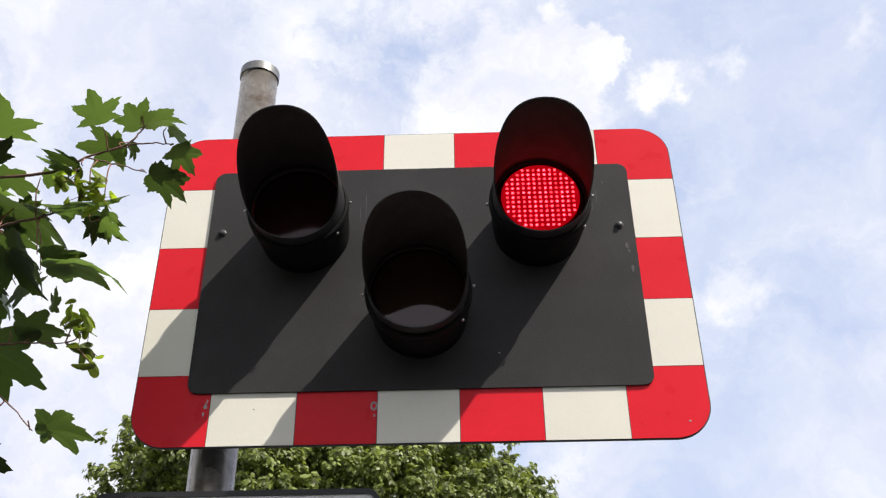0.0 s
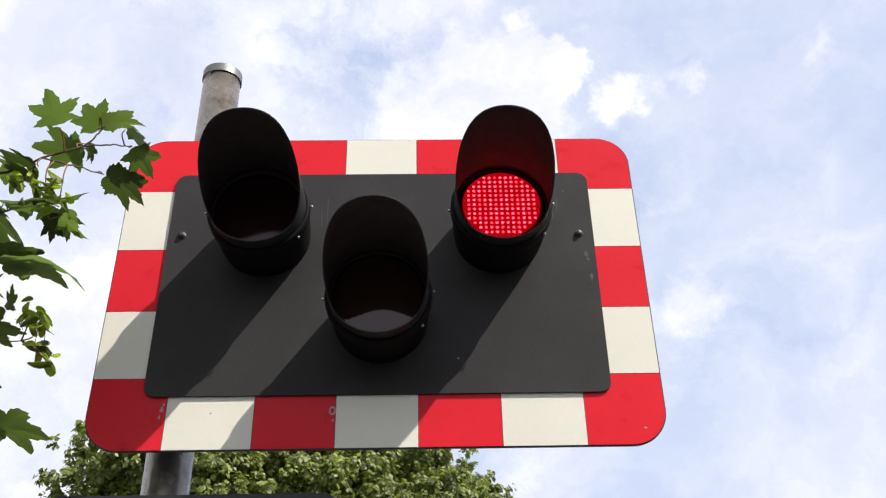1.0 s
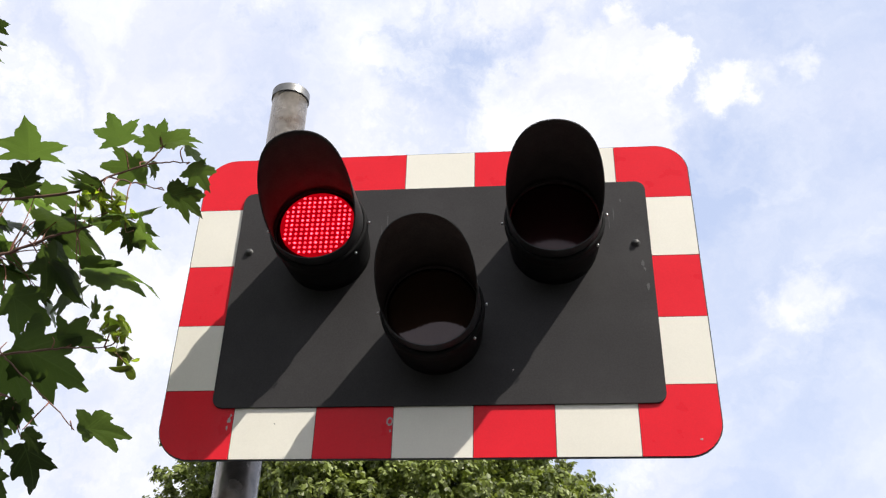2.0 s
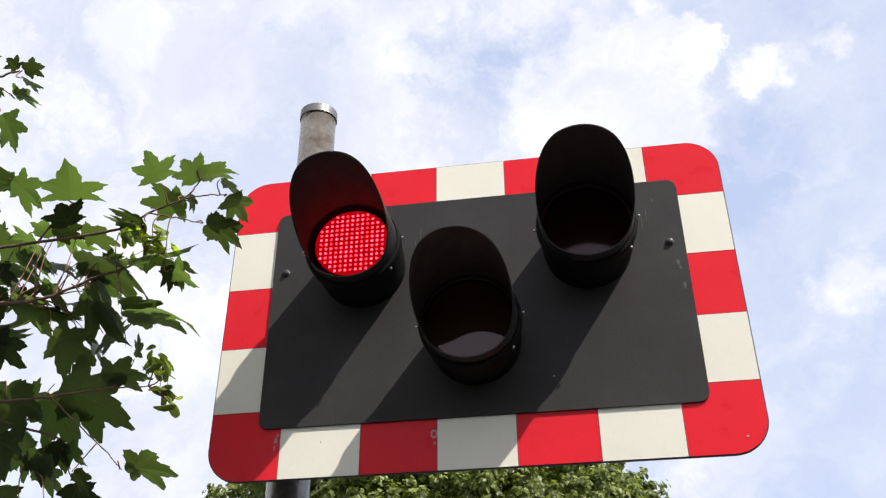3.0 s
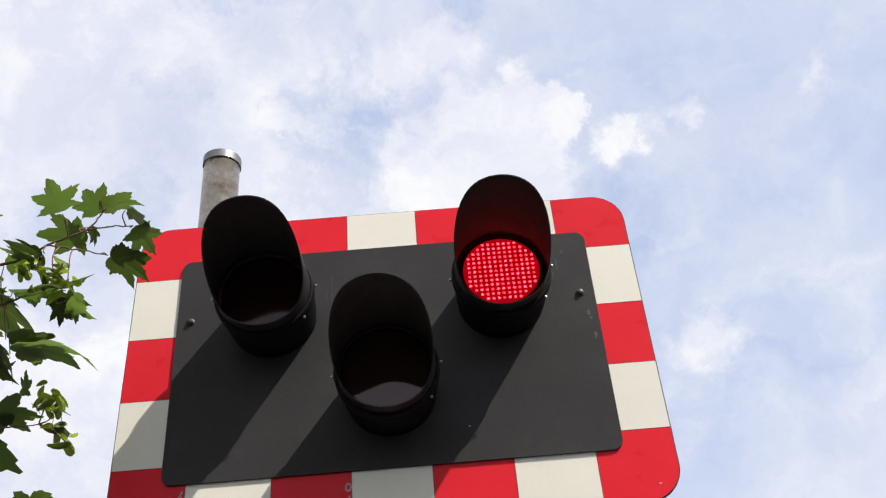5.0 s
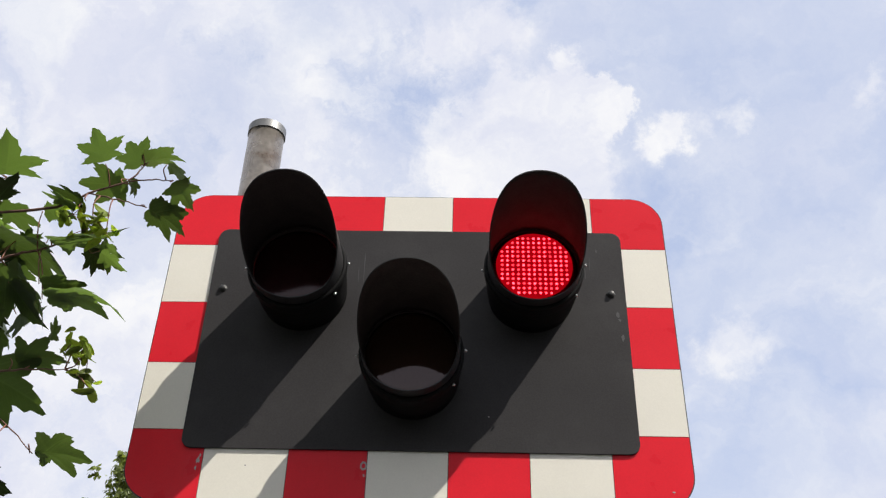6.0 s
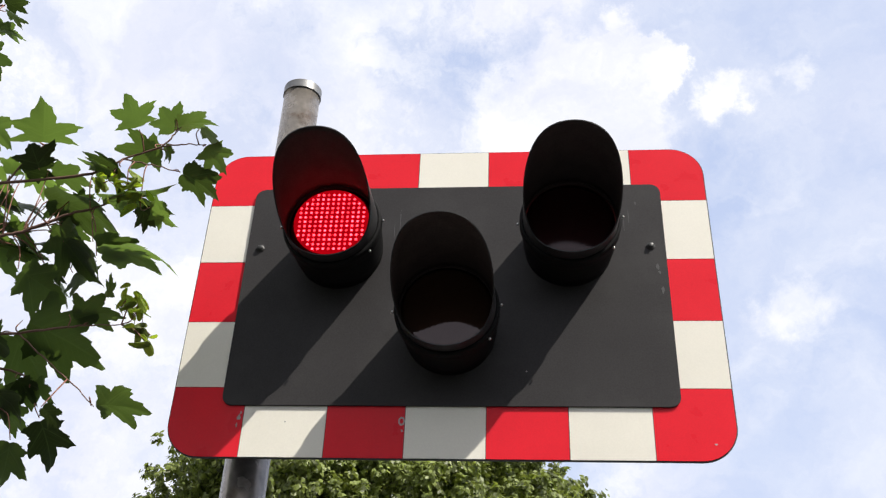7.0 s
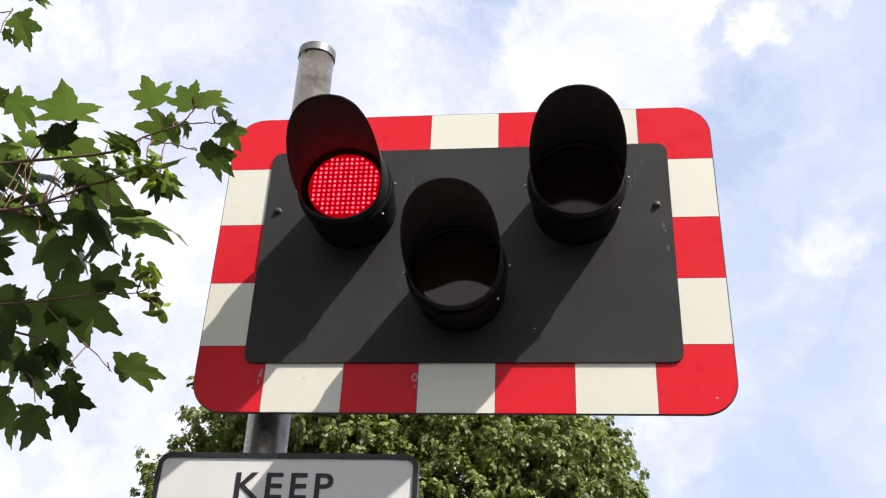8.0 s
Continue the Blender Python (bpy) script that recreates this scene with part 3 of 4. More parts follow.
# ---------------------------------------------------------------- plate under the signal
def keep_sign():
    x0, x1, z1, z0 = -0.754, -0.086, 2.2265, 1.78
    s = thing("keep_sign", ((x0 + x1) / 2, 0, z0), "white road sign with black rim and black capital letters", "sign")
    w, h = (x1 - x0) / 2, z1 - z0
    bm = bmesh.new()
    plate(bm, rounded(-w + 0.011, w - 0.011, 0.011, h - 0.011, [0.022] * 4), 0.0, 0.003)
    face = part("face", bm, SIGN_FACE, s)
    bm = bmesh.new()
    a, b = rounded(-w, w, 0, h, [0.034] * 4), rounded(-w + 0.0125, w - 0.0125, 0.0125, h - 0.0125, [0.021] * 4)
    n = len(a)
    loops = [[bm.verts.new((x, y, z)) for x, z in o] for o, y in ((a, -0.004), (a, 0.022), (b, 0.022), (b, -0.004))]
    for p, q in zip(loops, loops[1:] + loops[:1]):
        for i in range(n):
            bm.faces.new((p[i], p[(i + 1) % n], q[(i + 1) % n], q[i]))
    part("rim", bm, SIGN_EDGE, s, "raised black rim")
    # lettering
    cu = bpy.data.curves.new("lettering", "FONT")
    cu.body, cu.size, cu.align_x, cu.extrude, cu.offset = "KEEP", 0.0915, "CENTER", 0.0006, 0.0013
    cu.space_character = 1.24
    tmp = bpy.data.objects.new("lettering", cu)
    scene.collection.objects.link(tmp)
    bpy.context.view_layer.update()
    me = bpy.data.meshes.new_from_object(tmp.evaluated_get(bpy.context.evaluated_depsgraph_get()))
    bpy.data.objects.remove(tmp)
    me.materials.clear()
    me.materials.append(SIGN_EDGE)
    t = new("lettering", me)
    t.parent = face
    t.matrix_local = pose(-0.003, -0.0012, 2.1135 - z0, 90, 0, 0) @ Matrix.Diagonal((1.1, 1, 1, 1))
    bm = bmesh.new()
    box(bm, -0.14 - 0.03, -0.14 + 0.10, 0.0032, 0.02, h - 0.16, h - 0.12, 0.002)
    box(bm, POST_X + 0.42 - 0.03, POST_X + 0.42 + 0.03, 0.018, POST_Y - POST_R - 0.001, h - 0.16, h - 0.12)
    part("clamp", bm, SHEET, s)


# ---------------------------------------------------------------- maple boughs
# each leaf: stalk end, length, heading, rise and roll of its blade
HIGH_LEAVES = [
    (-1.273, -0.369, 3.483, 0.055, -103, 1, 37), (-1.264, -0.369, 3.478, 0.071, 2, 11, -18), (-1.258, -0.398, 3.368, 0.092, 21, -18, 2), (-1.252, -0.421, 3.279, 0.117, 60, -51, -13),
    (-1.314, -0.445, 3.462, 0.037, -14, 32, -6), (-1.302, -0.412, 3.382, 0.039, 33, -33, -19), (-1.227, -0.409, 3.409, 0.069, 23, -22, 15), (-1.255, -0.445, 3.178, 0.048, 21, -18, -20),
]
TIP_LEAVES = [
    (-0.714, -0.455, 2.950, 0.115, -87, 9, 26), (-0.663, -0.360, 3.013, 0.098, -98, 7, 32), (-0.652, -0.395, 3.002, 0.114, 4, 8, 8), (-0.572, -0.437, 2.958, 0.076, 28, -27, 11),
    (-0.559, -0.417, 2.927, 0.089, 46, -44, -26), (-0.678, -0.363, 2.954, 0.136, -172, -1, 19), (-0.682, -0.370, 2.969, 0.046, 58, -50, 9), (-0.627, -0.376, 2.875, 0.125, 27, -26, -18),
    (-0.756, -0.421, 2.864, 0.093, -161, 16, -4), (-0.974, -0.411, 2.950, 0.175, -64, -1, 13), (-0.976, -0.392, 2.888, 0.109, -79, 4, 28), (-1.138, -0.454, 3.014, 0.125, 34, -34, -25),
    (-1.141, -0.404, 3.018, 0.099, -158, 19, 13), (-0.764, -0.433, 2.840, 0.097, -162, 14, -14),
]
MIDDLE_LEAVES = [
    (-1.119, -0.292, 2.928, 0.069, -55, 26, 1), (-1.066, -0.374, 2.857, 0.083, -164, 11, 5), (-1.068, -0.312, 2.912, 0.087, -6, 22, -17), (-1.016, -0.293, 2.938, 0.126, 18, -14, -7),
    (-0.860, -0.357, 2.877, 0.083, 11, -2, -15), (-1.271, -0.290, 2.929, 0.199, 23, -21, -6), (-1.017, -0.293, 2.846, 0.253, 20, -17, 0), (-0.819, -0.378, 2.767, 0.178, 3, 10, 21),
    (-0.743, -0.309, 2.799, 0.077, 86, -57, 16), (-0.688, -0.380, 2.739, 0.076, 31, -31, -9), (-0.713, -0.330, 2.800, 0.066, 30, -29, -8), (-0.947, -0.336, 2.734, 0.179, 44, -42, -6),
    (-0.821, -0.360, 2.664, 0.107, 8, 2, -3), (-0.811, -0.348, 2.631, 0.184, 8, 1, 6),
]
INNER_LEAVES = [
    (-0.967, -0.229, 2.881, 0.058, 0, 14, -23), (-1.257, -0.278, 2.860, 0.169, 15, -9, 4), (-1.202, -0.295, 2.787, 0.099, 104, -58, 31), (-1.205, -0.240, 2.771, 0.168, 17, -13, -7),
    (-1.117, -0.265, 2.798, 0.110, 32, -32, -7), (-1.269, -0.230, 2.826, 0.095, 66, -53, -4), (-1.313, -0.286, 3.071, 0.043, 33, -33, -44), (-1.240, -0.278, 2.966, 0.038, -137, 41, 35),
    (-1.022, -0.230, 2.886, 0.104, 21, -19, -6), (-1.114, -0.259, 2.979, 0.129, 25, -24, -7), (-1.213, -0.259, 2.933, 0.142, 30, -29, -8), (-1.271, -0.286, 2.866, 0.112, 22, -19, -17),
    (-0.922, -0.309, 2.702, 0.129, 31, -31, -4),
]
LOW_LEAVES = [
    (-1.255, -0.217, 2.697, 0.140, 39, -38, -32), (-1.025, -0.301, 2.635, 0.139, 29, -28, -37), (-0.992, -0.226, 2.665, 0.053, 24, -22, -22), (-0.887, -0.273, 2.517, 0.127, 9, -0, -23),
    (-0.833, -0.215, 2.589, 0.064, -68, 57, -64), (-1.000, -0.270, 2.510, 0.215, 25, -23, -41), (-1.054, -0.216, 2.508, 0.156, 50, -46, -40), (-0.798, -0.254, 2.290, 0.138, 12, -5, -22),
    (-1.119, -0.286, 2.519, 0.162, 72, -55, 0), (-1.211, -0.236, 2.549, 0.119, 71, -55, -8), (-1.058, -0.243, 2.349, 0.110, 31, -31, -24), (-1.000, -0.242, 2.375, 0.083, 44, -43, -17),
    (-1.142, -0.264, 2.403, 0.127, 74, -55, -7), (-0.896, -0.288, 2.279, 0.063, 37, -37, -24),
]
HANGING_LEAVES = [
    (-0.950, -0.186, 2.295, 0.122, 63, -57, -26), (-0.978, -0.239, 2.224, 0.112, 117, -61, 25), (-1.080, -0.181, 2.338, 0.121, 28, -33, -22), (-1.110, -0.186, 2.430, 0.134, 92, -62, 27),
    (-1.011, -0.212, 2.381, 0.080, 42, -47, -44), (-1.085, -0.170, 2.244, 0.103, 98, -62, 31), (-0.963, -0.231, 2.371, 0.071, 36, -42, -29), (-1.051, -0.211, 2.371, 0.076, 85, -24, -42),
    (-1.141, -0.170, 2.307, 0.115, 76, -60, -10),
]


def leaf_mesh(name, seed, mat):
    """One palmate leaf of unit length with five pointed, coarsely toothed lobes; stalk end at the origin, tip along x."""
    rng = random.Random(seed)
    lobes = [(0, 0.70, 34), (50, 0.65, 31), (-50, 0.65, 31), (104, 0.45, 30), (-104, 0.45, 30)]
    lobes = [(a + rng.uniform(-6, 6), r * rng.uniform(0.88, 1.06), w * rng.uniform(0.85, 1.1)) for a, r, w in lobes]
    sinus = rng.uniform(0.22, 0.37)
    bm = bmesh.new()
    n = 90
    cx = 0.27
    fold, arch, twist = rng.uniform(-0.12, 0.25), rng.uniform(0.0, 0.35), rng.uniform(-0.25, 0.25)
    curl = [rng.uniform(-0.30, 0.12) for _ in lobes]

    def lift(x, y):
        d = math.hypot(x - cx, y)
        a = math.degrees(math.atan2(y, x - cx))
        c = sum(q * max(0.0, 1 - abs((a - l[0] + 180) % 360 - 180) / 40) for q, l in zip(curl, lobes))
        return fold * abs(y) + arch * (x * (0.9 - x) - 0.5 * y * y) + twist * x * y + c * d ** 3 * 1.6 + 0.03 * math.sin(11 * x + seed) * abs(y)

    outline = []
    for i in range(n):
        a = -180 + 360 * i / n
        r = sinus if abs(a) < 125 else sinus - (sinus - 0.20) * (abs(a) - 125) / 55
        for c, l, w in lobes:
            d = abs((a - c + 180) % 360 - 180) / w
            if d < 1.2:
                r = max(r, l * (1 - 0.56 * d ** 1.25) + 0.09 * l * max(0.0, 1 - d / 0.17))
        if abs(a) < 140:
            r *= 1 + (-0.05, 0.0, 0.06)[i % 3] * rng.uniform(0.5, 1.3)
        outline.append((cx + r * math.cos(radians(a)), r * math.sin(radians(a))))
    mid = bm.verts.new((cx, 0, lift(cx, 0)))
    rings = []
    for k in (0.4, 0.75, 1.0):
        ring = []
        for x, y in outline:
            px, py = cx + (x - cx) * k, y * k
            ring.append(bm.verts.new((px, py, lift(px, py))))
        rings.append(ring)
    for i in range(n):
        j = (i + 1) % n
        bm.faces.new((mid, rings[0][i], rings[0][j]))
        for p, q in zip(rings, rings[1:]):
            bm.faces.new((p[i], q[i], q[j], p[j]))
    for f in bm.faces:
        f.smooth = True
    me = bpy.data.meshes.new(name)
    bm.to_mesh(me)
    bm.free()
    me.materials.append(mat)
    return me


def key_mesh(seed):
    """One winged maple key of unit length."""
    rng = random.Random(seed)
    bm = bmesh.new()
    n = 12
    top, low = [], []
    for i in range(n):
        a = math.tau * i / n
        x, y = 0.5 + 0.5 * math.cos(a), (0.18 + 0.06 * math.cos(a)) * math.sin(a)
        top.append(bm.verts.new((x, y, 0.10 * math.sin(4 * x) + rng.uniform(-0.01, 0.01) + 0.02)))
        low.append(bm.verts.new((x, y, top[-1].co.z - 0.03)))
    bm.faces.new(top)
    bm.faces.new(low[::-1])
    for i in range(n):
        bm.faces.new((top[i], low[i], low[(i + 1) % n], top[(i + 1) % n]))
    me = bpy.data.meshes.new("winged_key")
    bm.to_mesh(me)
    bm.free()
    me.materials.append(WINGS)
    return me


LEAF_SHAPES = [leaf_mesh("leaf", s, LEAF) for s in range(12)]
KEY_SHAPES = [key_mesh(s) for s in range(3)]
FACING = Vector((0.15, -0.60, -0.78)).normalized()      # most blades are seen from beneath


def blade(parent, home, where, size, angle, rng, shapes, name, tilt=48, flat=0.0):
    """A leaf whose middle lies at where, its tip at an angle seen from the road. Returns its stalk end."""
    facing = FACING.lerp(Vector((-0.05, -0.12, -1.0)), flat).normalized()
    right = Vector((1, 0, 0)) - facing * facing.x
    right.normalize()
    up = facing.cross(right)
    if up.z < 0:
        up = -up
    size = min(size, 0.155)
    a = radians(angle)
    x = right * math.cos(a) + up * math.sin(a)
    z = facing if rng.random() < 0.3 else -facing
    y = z.cross(x)
    m = Matrix((x, y, z)).transposed().to_4x4()
    m = m @ pose(0, 0, 0, rng.uniform(-tilt, tilt), rng.uniform(-tilt, tilt) * 0.8, 0)
    start = Vector(where) - (m @ Vector((0.48, 0, 0))) * size
    ob = new(name, rng.choice(shapes))
    ob.parent = parent
    ob.matrix_local = Matrix.Translation(start - home) @ m @ Matrix.Scale(size * rng.uniform(0.9, 1.04), 4)
    return start


def set_leaf(parent, home, row, rng):
    """A leaf at its stalk end, with its own heading, rise and roll."""
    x, y, z, size, heading, rise, roll = row
    ob = new("leaf", rng.choice(LEAF_SHAPES))
    ob.parent = parent
    ob.matrix_local = pose(x - home.x, y - home.y, z - home.z, 0, -rise, heading) @ pose(0, 0, 0, roll) @ Matrix.Scale(size, 4)
    return Vector((x, y, z))


def bough(tree, tree_at, name, home, twigs, leaves, seeds, fill, seed):
    """A keyed bough: twigs with stalks in one mesh, each leaf and winged key a piece of it."""
    rng = random.Random(seed)
    home = Vector(home)
    bm = bmesh.new()
    lines = []
    for pts, r0, r1 in twigs:
        line = smooth_line(pts, 6)
        line = [p + Vector((0, rng.uniform(-0.002, 0.002), rng.uniform(-0.002, 0.002))) for p in line]
        lines.append(line)
        tube(bm, [p - home for p in line], r0, r1, 7, 0.1, rng)
    ob = part(name, bm, BARK, tree, "leafy maple bough swaying in the wind", at=home - tree_at)
    spots = [p for line in lines for p in line]

    def stalk(start):
        near = min(spots, key=lambda p: (p - start).length + 0.5 * max(0, p.x - start.x))
        mid = (near + start) / 2 + Vector((rng.uniform(-0.01, 0.01), rng.uniform(-0.02, 0.02), rng.uniform(-0.015, 0.02)))
        stem = bmesh.new()
        tube(stem, [p - home for p in smooth_line([near, mid, start], 3)], 0.0019, 0.0012, 5)
        part("leaf_stalk", stem, STALK, ob)

    for row in leaves:
        stalk(set_leaf(ob, home, row, rng))
    for count, (xa, xb), (ya, yb), (za, zb), (sa, sb) in fill:
        for _ in range(count):
            stalk(blade(ob, home, (rng.uniform(xa, xb), rng.uniform(ya, yb), rng.uniform(za, zb)), rng.uniform(sa, sb), rng.uniform(-120, 40), rng, LEAF_SHAPES, "leaf", 55, rng.uniform(0.2, 1.0)))
    for (x, y, z), reach, count, size in seeds:
        stalk(Vector((x, y, z)))
        stems = bmesh.new()
        for _ in range(count):
            p = Vector((x + rng.gauss(0, reach), y + rng.gauss(0, reach), z + rng.gauss(0, reach * 1.1)))
            blade(ob, home, p, size * rng.uniform(0.7, 1.2), rng.uniform(-120, 40), rng, KEY_SHAPES, "winged_key", 60)
            tube(stems, [Vector((x, y, z)) - home, p - home], 0.0009, 0.0007, 4)
        tagged(part("key_stalk", stems, STALK, ob, "hair-thin stalks of the winged keys"), kind="stuff")
    return ob


def maple_tree():
    at = Vector((-3.3, -0.5, 0))
    tree = thing("maple_tree", at, "sycamore maple whose leafy boughs hang beside the signal", "tree")
    rng = random.Random(4)
    bm = bmesh.new()
    tube(bm, smooth_line([(0, 0, -0.1), (0.03, 0.02, 1.2), (-0.04, 0.0, 2.6), (-0.2, -0.2, 4.4)], 5), 0.14, 0.06, 14, 0.05, rng)
    for low, far in (((0.0, 0.0, 2.0), (1.12, 0.2, 2.28)), ((0.0, 0.0, 2.3), (1.1, 0.1, 2.6)), ((0.02, 0.0, 3.0), (1.1, 0.1, 3.22))):
        tube(bm, smooth_line([low, tuple((a + b) / 2 + 0.04 for a, b in zip(low, far)), far], 4), 0.035, 0.012, 8, 0.08, rng)
    part("trunk", bm, TRUNK, tree)
    upper = bough(tree, at, "bough", (-2.2, -0.4, 2.6),
                  [([(-2.2, -0.4, 2.6), (-1.7, -0.41, 2.72), (-1.25, -0.41, 2.813), (-1.04, -0.41, 2.841), (-0.85, -0.41, 2.853), (-0.76, -0.41, 2.896), (-0.67, -0.41, 2.931), (-0.64, -0.41, 2.975), (-0.63, -0.41, 2.991)], 0.0055, 0.0012),
                   ([(-0.67, -0.41, 2.931), (-0.61, -0.41, 2.934), (-0.56, -0.41, 2.932)], 0.0022, 0.0012),
                   ([(-0.76, -0.41, 2.896), (-0.67, -0.41, 2.870), (-0.61, -0.41, 2.851)], 0.0022, 0.0012),
                   ([(-1.04, -0.41, 2.841), (-1.01, -0.41, 2.903), (-0.97, -0.41, 2.951)], 0.003, 0.0014),
                   ([(-1.7, -0.41, 2.72), (-1.45, -0.41, 2.95), (-1.28, -0.41, 3.04), (-1.17, -0.41, 3.049)], 0.003, 0.0014)],
                  TIP_LEAVES, [((-0.79, -0.40, 2.841), 0.016, 9, 0.045), ((-0.735, -0.40, 2.805), 0.020, 12, 0.05), ((-0.70, -0.40, 2.79), 0.014, 5, 0.05)],
                  [(8, (-1.9, -1.3), (-0.5, -0.3), (2.75, 3.05), (0.11, 0.15))], 21)
    lower = bough(tree, at, "bough", (-2.2, -0.3, 2.3),
                  [([(-2.2, -0.3, 2.3), (-1.7, -0.32, 2.6), (-1.27, -0.33, 2.706), (-1.10, -0.33, 2.712), (-1.02, -0.33, 2.725), (-0.91, -0.33, 2.768), (-0.84, -0.33, 2.787), (-0.77, -0.33, 2.815), (-0.74, -0.33, 2.801)], 0.0065, 0.0016),
                   ([(-2.2, -0.3, 2.3), (-1.7, -0.27, 2.4), (-1.26, -0.26, 2.474), (-1.12, -0.26, 2.478), (-1.01, -0.26, 2.483), (-0.89, -0.26, 2.491), (-0.84, -0.26, 2.494), (-0.76, -0.26, 2.490)], 0.006, 0.0013),
                   ([(-1.01, -0.26, 2.483), (-0.92, -0.26, 2.403), (-0.84, -0.26, 2.335), (-0.79, -0.26, 2.288)], 0.0022, 0.0012),
                   ([(-1.7, -0.27, 2.4), (-1.28, -0.20, 2.402), (-1.13, -0.20, 2.366), (-1.03, -0.20, 2.311)], 0.004, 0.0016),
                   ([(-1.26, -0.26, 2.474), (-1.08, -0.20, 2.425), (-0.99, -0.20, 2.392), (-0.96, -0.20, 2.344)], 0.004, 0.0016)],
                  MIDDLE_LEAVES + INNER_LEAVES + LOW_LEAVES + HANGING_LEAVES,
                  [((-0.75, -0.28, 2.545), 0.014, 8, 0.042), ((-0.72, -0.28, 2.514), 0.016, 9, 0.045), ((-0.70, -0.28, 2.470), 0.013, 7, 0.045), ((-0.685, -0.28, 2.43), 0.008, 3, 0.065)],
                  [(17, (-1.34, -0.92), (-0.24, -0.08), (2.68, 2.90), (0.09, 0.13)), (6, (-1.34, -1.12), (-0.2, 0.02), (2.38, 2.6), (0.11, 0.14)), (16, (-2.0, -1.3), (-0.5, -0.1), (2.2, 2.8), (0.11, 0.15))], 22)
    high = bough(tree, at, "bough", (-2.2, -0.4, 3.22),
                 [([(-2.2, -0.4, 3.22), (-1.8, -0.4, 3.36), (-1.45, -0.4, 3.466), (-1.32, -0.4, 3.434), (-1.27, -0.4, 3.445), (-1.24, -0.4, 3.446)], 0.007, 0.0016),
                  ([(-1.8, -0.4, 3.36), (-1.44, -0.4, 3.416), (-1.31, -0.4, 3.394), (-1.26, -0.4, 3.366)], 0.004, 0.0014),
                  ([(-1.8, -0.4, 3.36), (-1.39, -0.4, 3.302), (-1.27, -0.4, 3.299)], 0.004, 0.0014)],
                 HIGH_LEAVES, [], [(8, (-2.0, -1.4), (-0.5, -0.3), (3.25, 3.6), (0.08, 0.12))], 23)
    # the rest of the crown, well away from the signal
    gen = np.random.default_rng(9)
    count = 2600
    d = gen.normal(size=(count, 3))
    d /= np.linalg.norm(d, axis=1)[:, None]
    p = d * np.array((0.95, 1.0, 1.5)) * gen.uniform(0.45, 1.0, count)[:, None] + np.array((-0.35, -0.45, 4.2))
    face = gen.normal(size=(count, 3)) * 0.6 + np.array((0, 0, 1.0))
    face /= np.linalg.norm(face, axis=1)[:, None]
    side = np.cross(face, gen.normal(size=(count, 3)))
    side /= np.linalg.norm(side, axis=1)[:, None]
    along = np.cross(face, side)
    s = gen.uniform(0.05, 0.08, count)[:, None]
    tips = [p - along * s] + [p + s * (math.cos(radians(a)) * along + math.sin(radians(a)) * side) * k - face * s * 0.25 * k
                              for a, k in ((105, 0.75), (75, 0.5), (50, 1.05), (25, 0.6), (0, 1.3), (-25, 0.6), (-50, 1.05), (-75, 0.5), (-105, 0.75))]
    n = len(tips)
    me = bpy.data.meshes.new("crown")
    me.from_pydata(list(map(tuple, np.stack(tips, 1).reshape(-1, 3))), [], [tuple(range(n * i, n * i + n)) for i in range(count)])
    me.materials.append(LEAF)
    ob = new("crown", me)
    ob.parent = tree
    tagged(ob, "leafy green crown of the maple", kind="stuff")
    return upper, lower, high


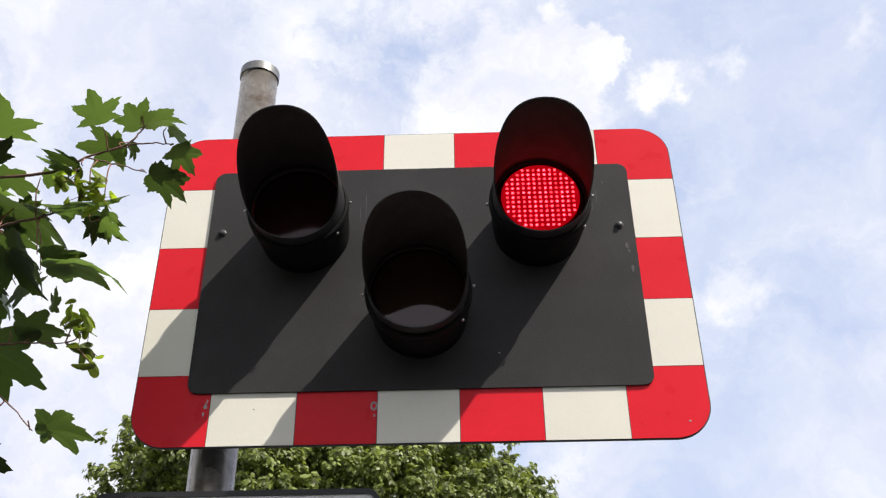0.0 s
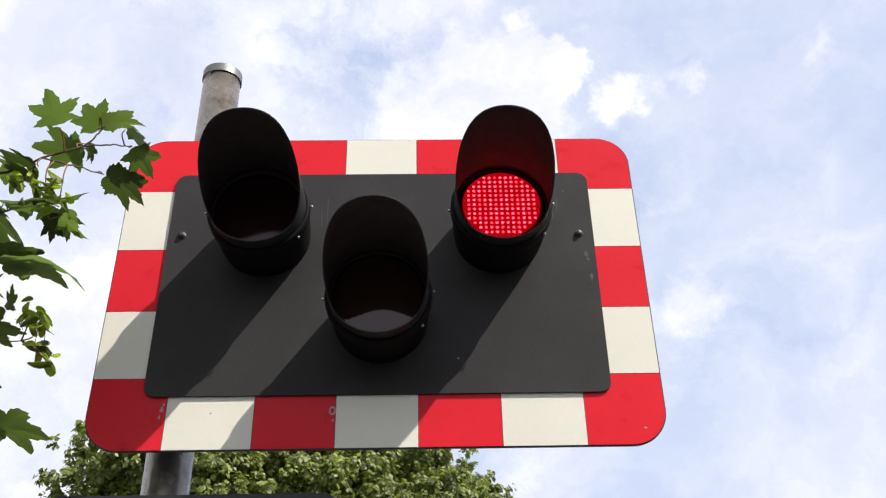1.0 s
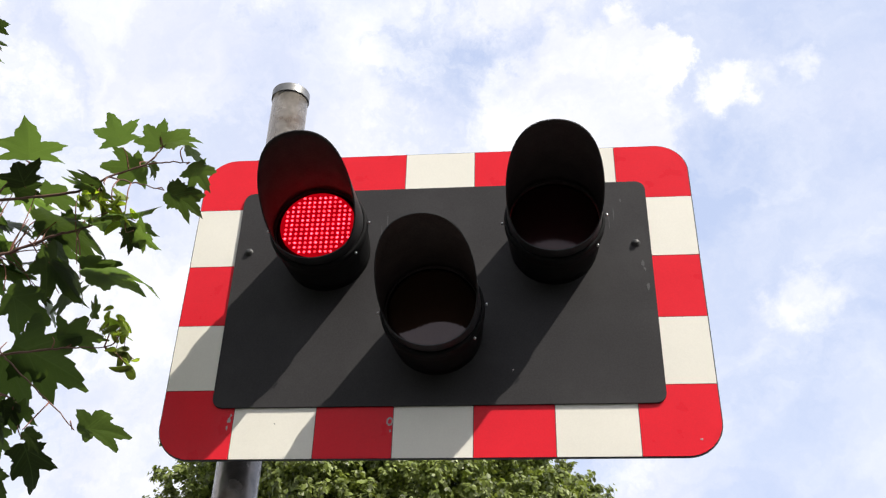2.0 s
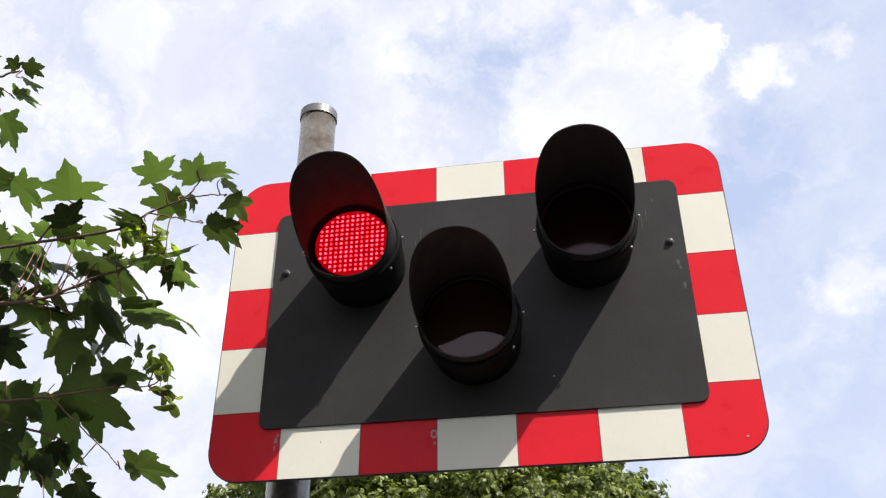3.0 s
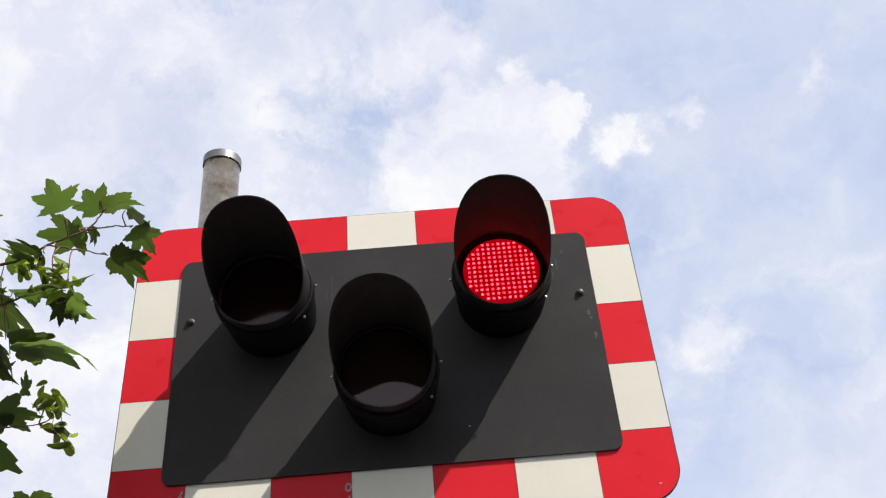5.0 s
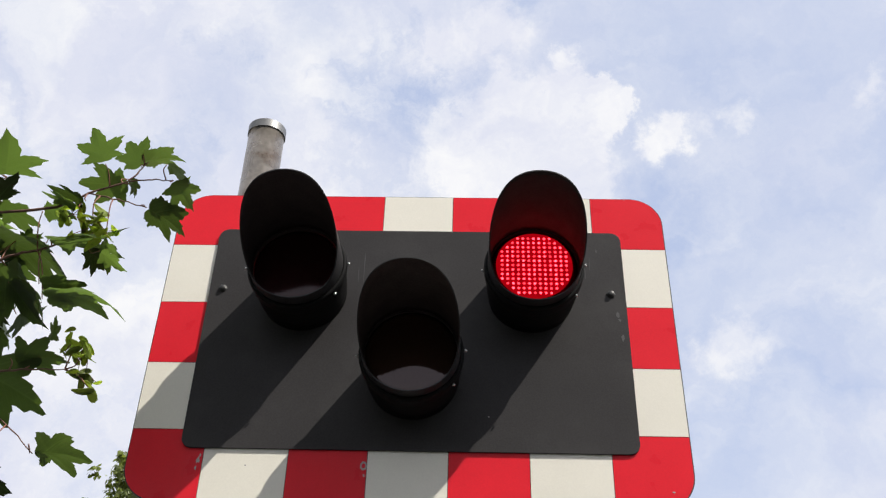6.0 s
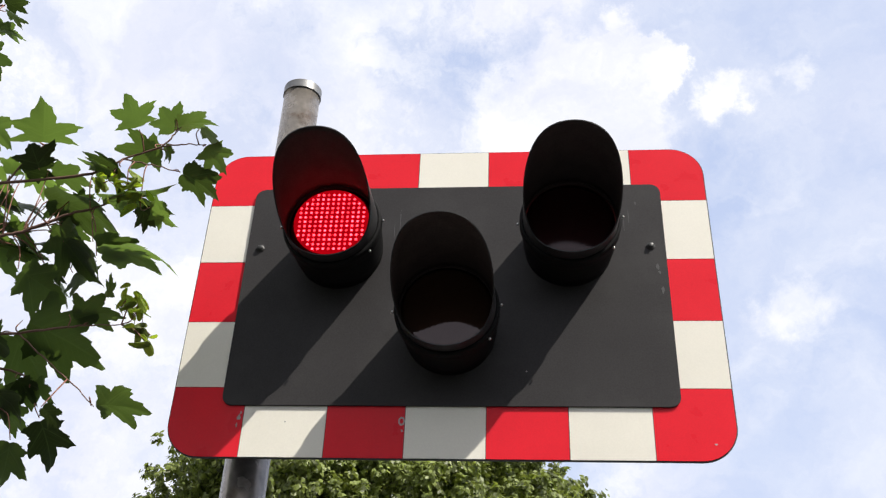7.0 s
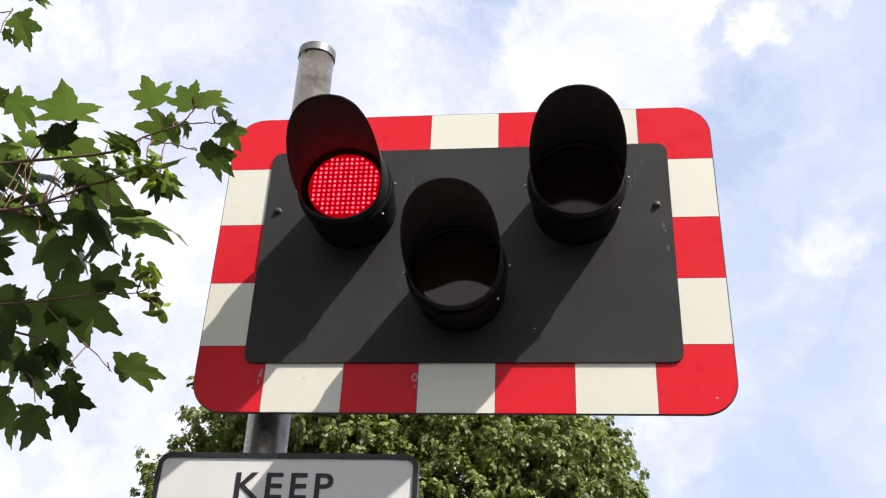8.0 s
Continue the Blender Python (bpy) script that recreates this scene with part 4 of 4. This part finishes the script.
# ---------------------------------------------------------------- broad tree behind
def broad_tree():
    rng = random.Random(8)
    at = Vector((-1.8, 10.2, 0))
    tree = thing("broadleaf_tree", at, "broad leafy lime tree with sunlit yellow-green foliage", "tree")
    bm = bmesh.new()
    tube(bm, smooth_line([(0, 0, -0.2), (0.05, 0, 1.2), (-0.05, 0.05, 2.6), (0.05, 0, 4.4), (0, 0, 6.2)], 5), 0.26, 0.05, 14, 0.06, rng)
    for _ in range(22):
        z = rng.uniform(1.8, 5.2)
        a = rng.uniform(0, math.tau)
        r = rng.uniform(1.0, 1.9)
        end = Vector((r * math.cos(a), r * math.sin(a), z + rng.uniform(0.4, 1.5)))
        tube(bm, smooth_line([(0, 0, z), tuple(end * 0.5 + Vector((0, 0, z * 0.5 - 0.1))), tuple(end)], 4), 0.06, 0.012, 7, 0.1, rng)
    part("trunk", bm, TRUNK, tree, "brown trunk with spreading limbs")
    # crown: lumpy billows, each set with hanging sprays of folded leaves
    gen = np.random.default_rng(3)
    billows = []
    while len(billows) < 400:
        d = gen.normal(size=3)
        d /= np.linalg.norm(d)
        if d[2] < -0.55 or (d[1] > 0.4 and gen.random() < 0.7):
            continue
        k = gen.uniform(0.74, 1.0)
        billows.append((d * np.array((3.30, 2.4, 2.68)) * k + np.array((-0.08, 0.1, 3.92)), gen.uniform(0.24, 0.50)))
    tips, ways, reach = [], [], []
    for c, r in billows:
        count = int(26 * (r / 0.4) ** 2)
        d = gen.normal(size=(count, 3)) + np.array((0, -0.25, 0.3))
        d /= np.linalg.norm(d, axis=1)[:, None]
        stand = np.where(gen.random(count) < 0.10, gen.uniform(1.05, 1.45, count), gen.uniform(0.75, 1.05, count))
        tips.append(c + d * (r * stand)[:, None] * np.array((1, 1, 0.85)))
        ways.append(d)
        reach.append(gen.uniform(0.07, 0.14, count))
    # dark leaves deep inside
    inner = gen.normal(size=(900, 3))
    inner /= np.linalg.norm(inner, axis=1)[:, None]
    tips.append(inner * np.array((2.7, 1.9, 2.1)) * gen.uniform(0.5, 0.9, 900)[:, None] + np.array((0, 0.2, 3.85)))
    ways.append(inner)
    reach.append(np.full(900, 0.2))
    each = 28
    c = np.repeat(np.concatenate(tips), each, 0)
    out = np.repeat(np.concatenate(ways), each, 0)
    size = np.repeat(np.concatenate(reach), each)
    count = len(c)
    d = gen.normal(size=(count, 3)) + out * 0.5
    d /= np.linalg.norm(d, axis=1)[:, None]
    p = c + d * (size * gen.uniform(0.3, 1.0, count))[:, None]
    face = d * 0.55 + out * 0.45 + gen.normal(size=(count, 3)) * 0.40 + np.array((0.1, -0.1, 0.55))
    face /= np.linalg.norm(face, axis=1)[:, None]
    along = d + np.array((0, 0, -0.55)) + gen.normal(size=(count, 3)) * 0.3
    along -= face * np.sum(along * face, 1)[:, None]
    along /= np.linalg.norm(along, axis=1)[:, None]
    side = np.cross(face, along)
    s = gen.uniform(0.022, 0.042, count)[:, None]
    bend = face * s * 0.28
    w = side * s * 0.8
    verts = np.stack([p - along * s * 0.9, p + w - along * s * 0.25 - bend, p + w * 0.62 + along * s * 0.5 - bend, p + along * s * 1.15 - bend * 1.6,
                      p - w * 0.62 + along * s * 0.5 - bend, p - w - along * s * 0.25 - bend], 1).reshape(-1, 3)
    b = np.arange(count)[:, None] * 6
    faces = np.concatenate([b + np.array([0, 1, 2, 3]), b + np.array([0, 3, 4, 5])]).tolist()
    verts = verts.tolist()
    me = bpy.data.meshes.new("crown")
    me.from_pydata(verts, [], faces)
    me.materials.append(CROWN)
    ob = new("crown", me)
    ob.parent = tree
    tagged(ob, "dense crown of small yellow-green leaves", kind="stuff")


# ---------------------------------------------------------------- unseen hedge, added behind the camera to block low sky light
def hedge():
    rng = random.Random(17)
    bm = bmesh.new()
    cols, levels = 150, 16
    grid = []
    for i in range(cols + 1):
        a = radians(165 + 210 * i / cols)
        top = 4.6 + 1.2 * noise.noise((3 * math.cos(a), 3 * math.sin(a), 0.3)) + 0.5 * noise.noise((11 * math.cos(a), 11 * math.sin(a), 4.0))
        line = []
        for k in range(levels + 1):
            z = top * k / levels
            bulge = 0.55 * noise.noise((6 * math.cos(a), 6 * math.sin(a), z)) + 0.3 * noise.noise((15 * math.cos(a), 15 * math.sin(a), 2.3 * z)) + rng.uniform(-0.08, 0.08)
            rr = 10.5 + bulge + 0.9 * (k / levels) ** 4
            line.append(bm.verts.new((rr * math.cos(a), rr * math.sin(a), z)))
        back = 12.2
        line.append(bm.verts.new((back * math.cos(a), back * math.sin(a), top * 0.92)))
        line.append(bm.verts.new((back * math.cos(a), back * math.sin(a), 0.0)))
        grid.append(line)
    for p, q in zip(grid, grid[1:]):
        for k in range(len(p) - 1):
            bm.faces.new((p[k], q[k], q[k + 1], p[k + 1]))
    for line in (grid[0], grid[-1]):
        bm.faces.new(line)
    tagged(part("hedge", bm, HEDGE), "tall dense dark green hedge, unseen, added to block low sky light", "hedge", kind="structure")


ground()
hedge()
signal_post()
panels = crossing_signal()
keep_sign()
boughs = maple_tree()
broad_tree()


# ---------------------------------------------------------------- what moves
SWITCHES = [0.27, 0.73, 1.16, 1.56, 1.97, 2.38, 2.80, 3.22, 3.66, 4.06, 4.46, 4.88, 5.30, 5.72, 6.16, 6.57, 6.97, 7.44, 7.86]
# seconds, rise of the bough's end, shift towards the signal
UPPER_SWAY = [(0, -0.006, 0.006), (0.5, -0.024, -0.002), (1, -0.010, 0.002), (1.5, 0.012, -0.003), (2, 0.011, -0.010), (2.7, -0.003, -0.003), (3.5, 0.0, 0.0), (4, 0.011, 0.001),
              (4.5, 0.042, -0.006), (5.2, 0.025, -0.002), (6, 0.050, -0.006), (6.5, 0.022, -0.005), (7, 0.040, -0.006), (7.5, 0.094, -0.002), (8, 0.017, -0.007)]
LOWER_SWAY = [(0, -0.002, -0.016), (0.5, -0.014, -0.014), (1, 0.005, -0.012), (1.5, 0.017, -0.005), (2, 0.030, 0.006), (2.7, 0.01, 0.003), (3.5, 0.0, 0.0), (4, 0.023, 0.0),
              (4.5, 0.034, -0.011), (5.2, 0.05, -0.012), (6, 0.061, -0.020), (6.5, 0.032, -0.006), (7, 0.074, 0.018), (7.5, 0.088, 0.015), (8, 0.063, -0.006)]

HIGH_SWAY = UPPER_SWAY[:-3] + [(7, 0.07, 0.01), (7.5, 0.11, 0.03), (8, 0.10, 0.03)]


def motions():
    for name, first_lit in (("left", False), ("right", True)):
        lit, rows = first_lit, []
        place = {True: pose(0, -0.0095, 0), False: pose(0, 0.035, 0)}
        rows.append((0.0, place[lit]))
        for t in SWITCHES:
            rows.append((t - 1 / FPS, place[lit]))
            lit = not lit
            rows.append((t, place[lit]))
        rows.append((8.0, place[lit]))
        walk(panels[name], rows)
    for ob, sway, reach in zip(boughs, (UPPER_SWAY, LOWER_SWAY, HIGH_SWAY), (1.35, 1.45, 1.35)):
        x, y, z = ob.location
        walk(ob, [(t, pose(x + dx, y, z, 0, -math.degrees(dz / reach), 0)) for t, dz, dx in sway])


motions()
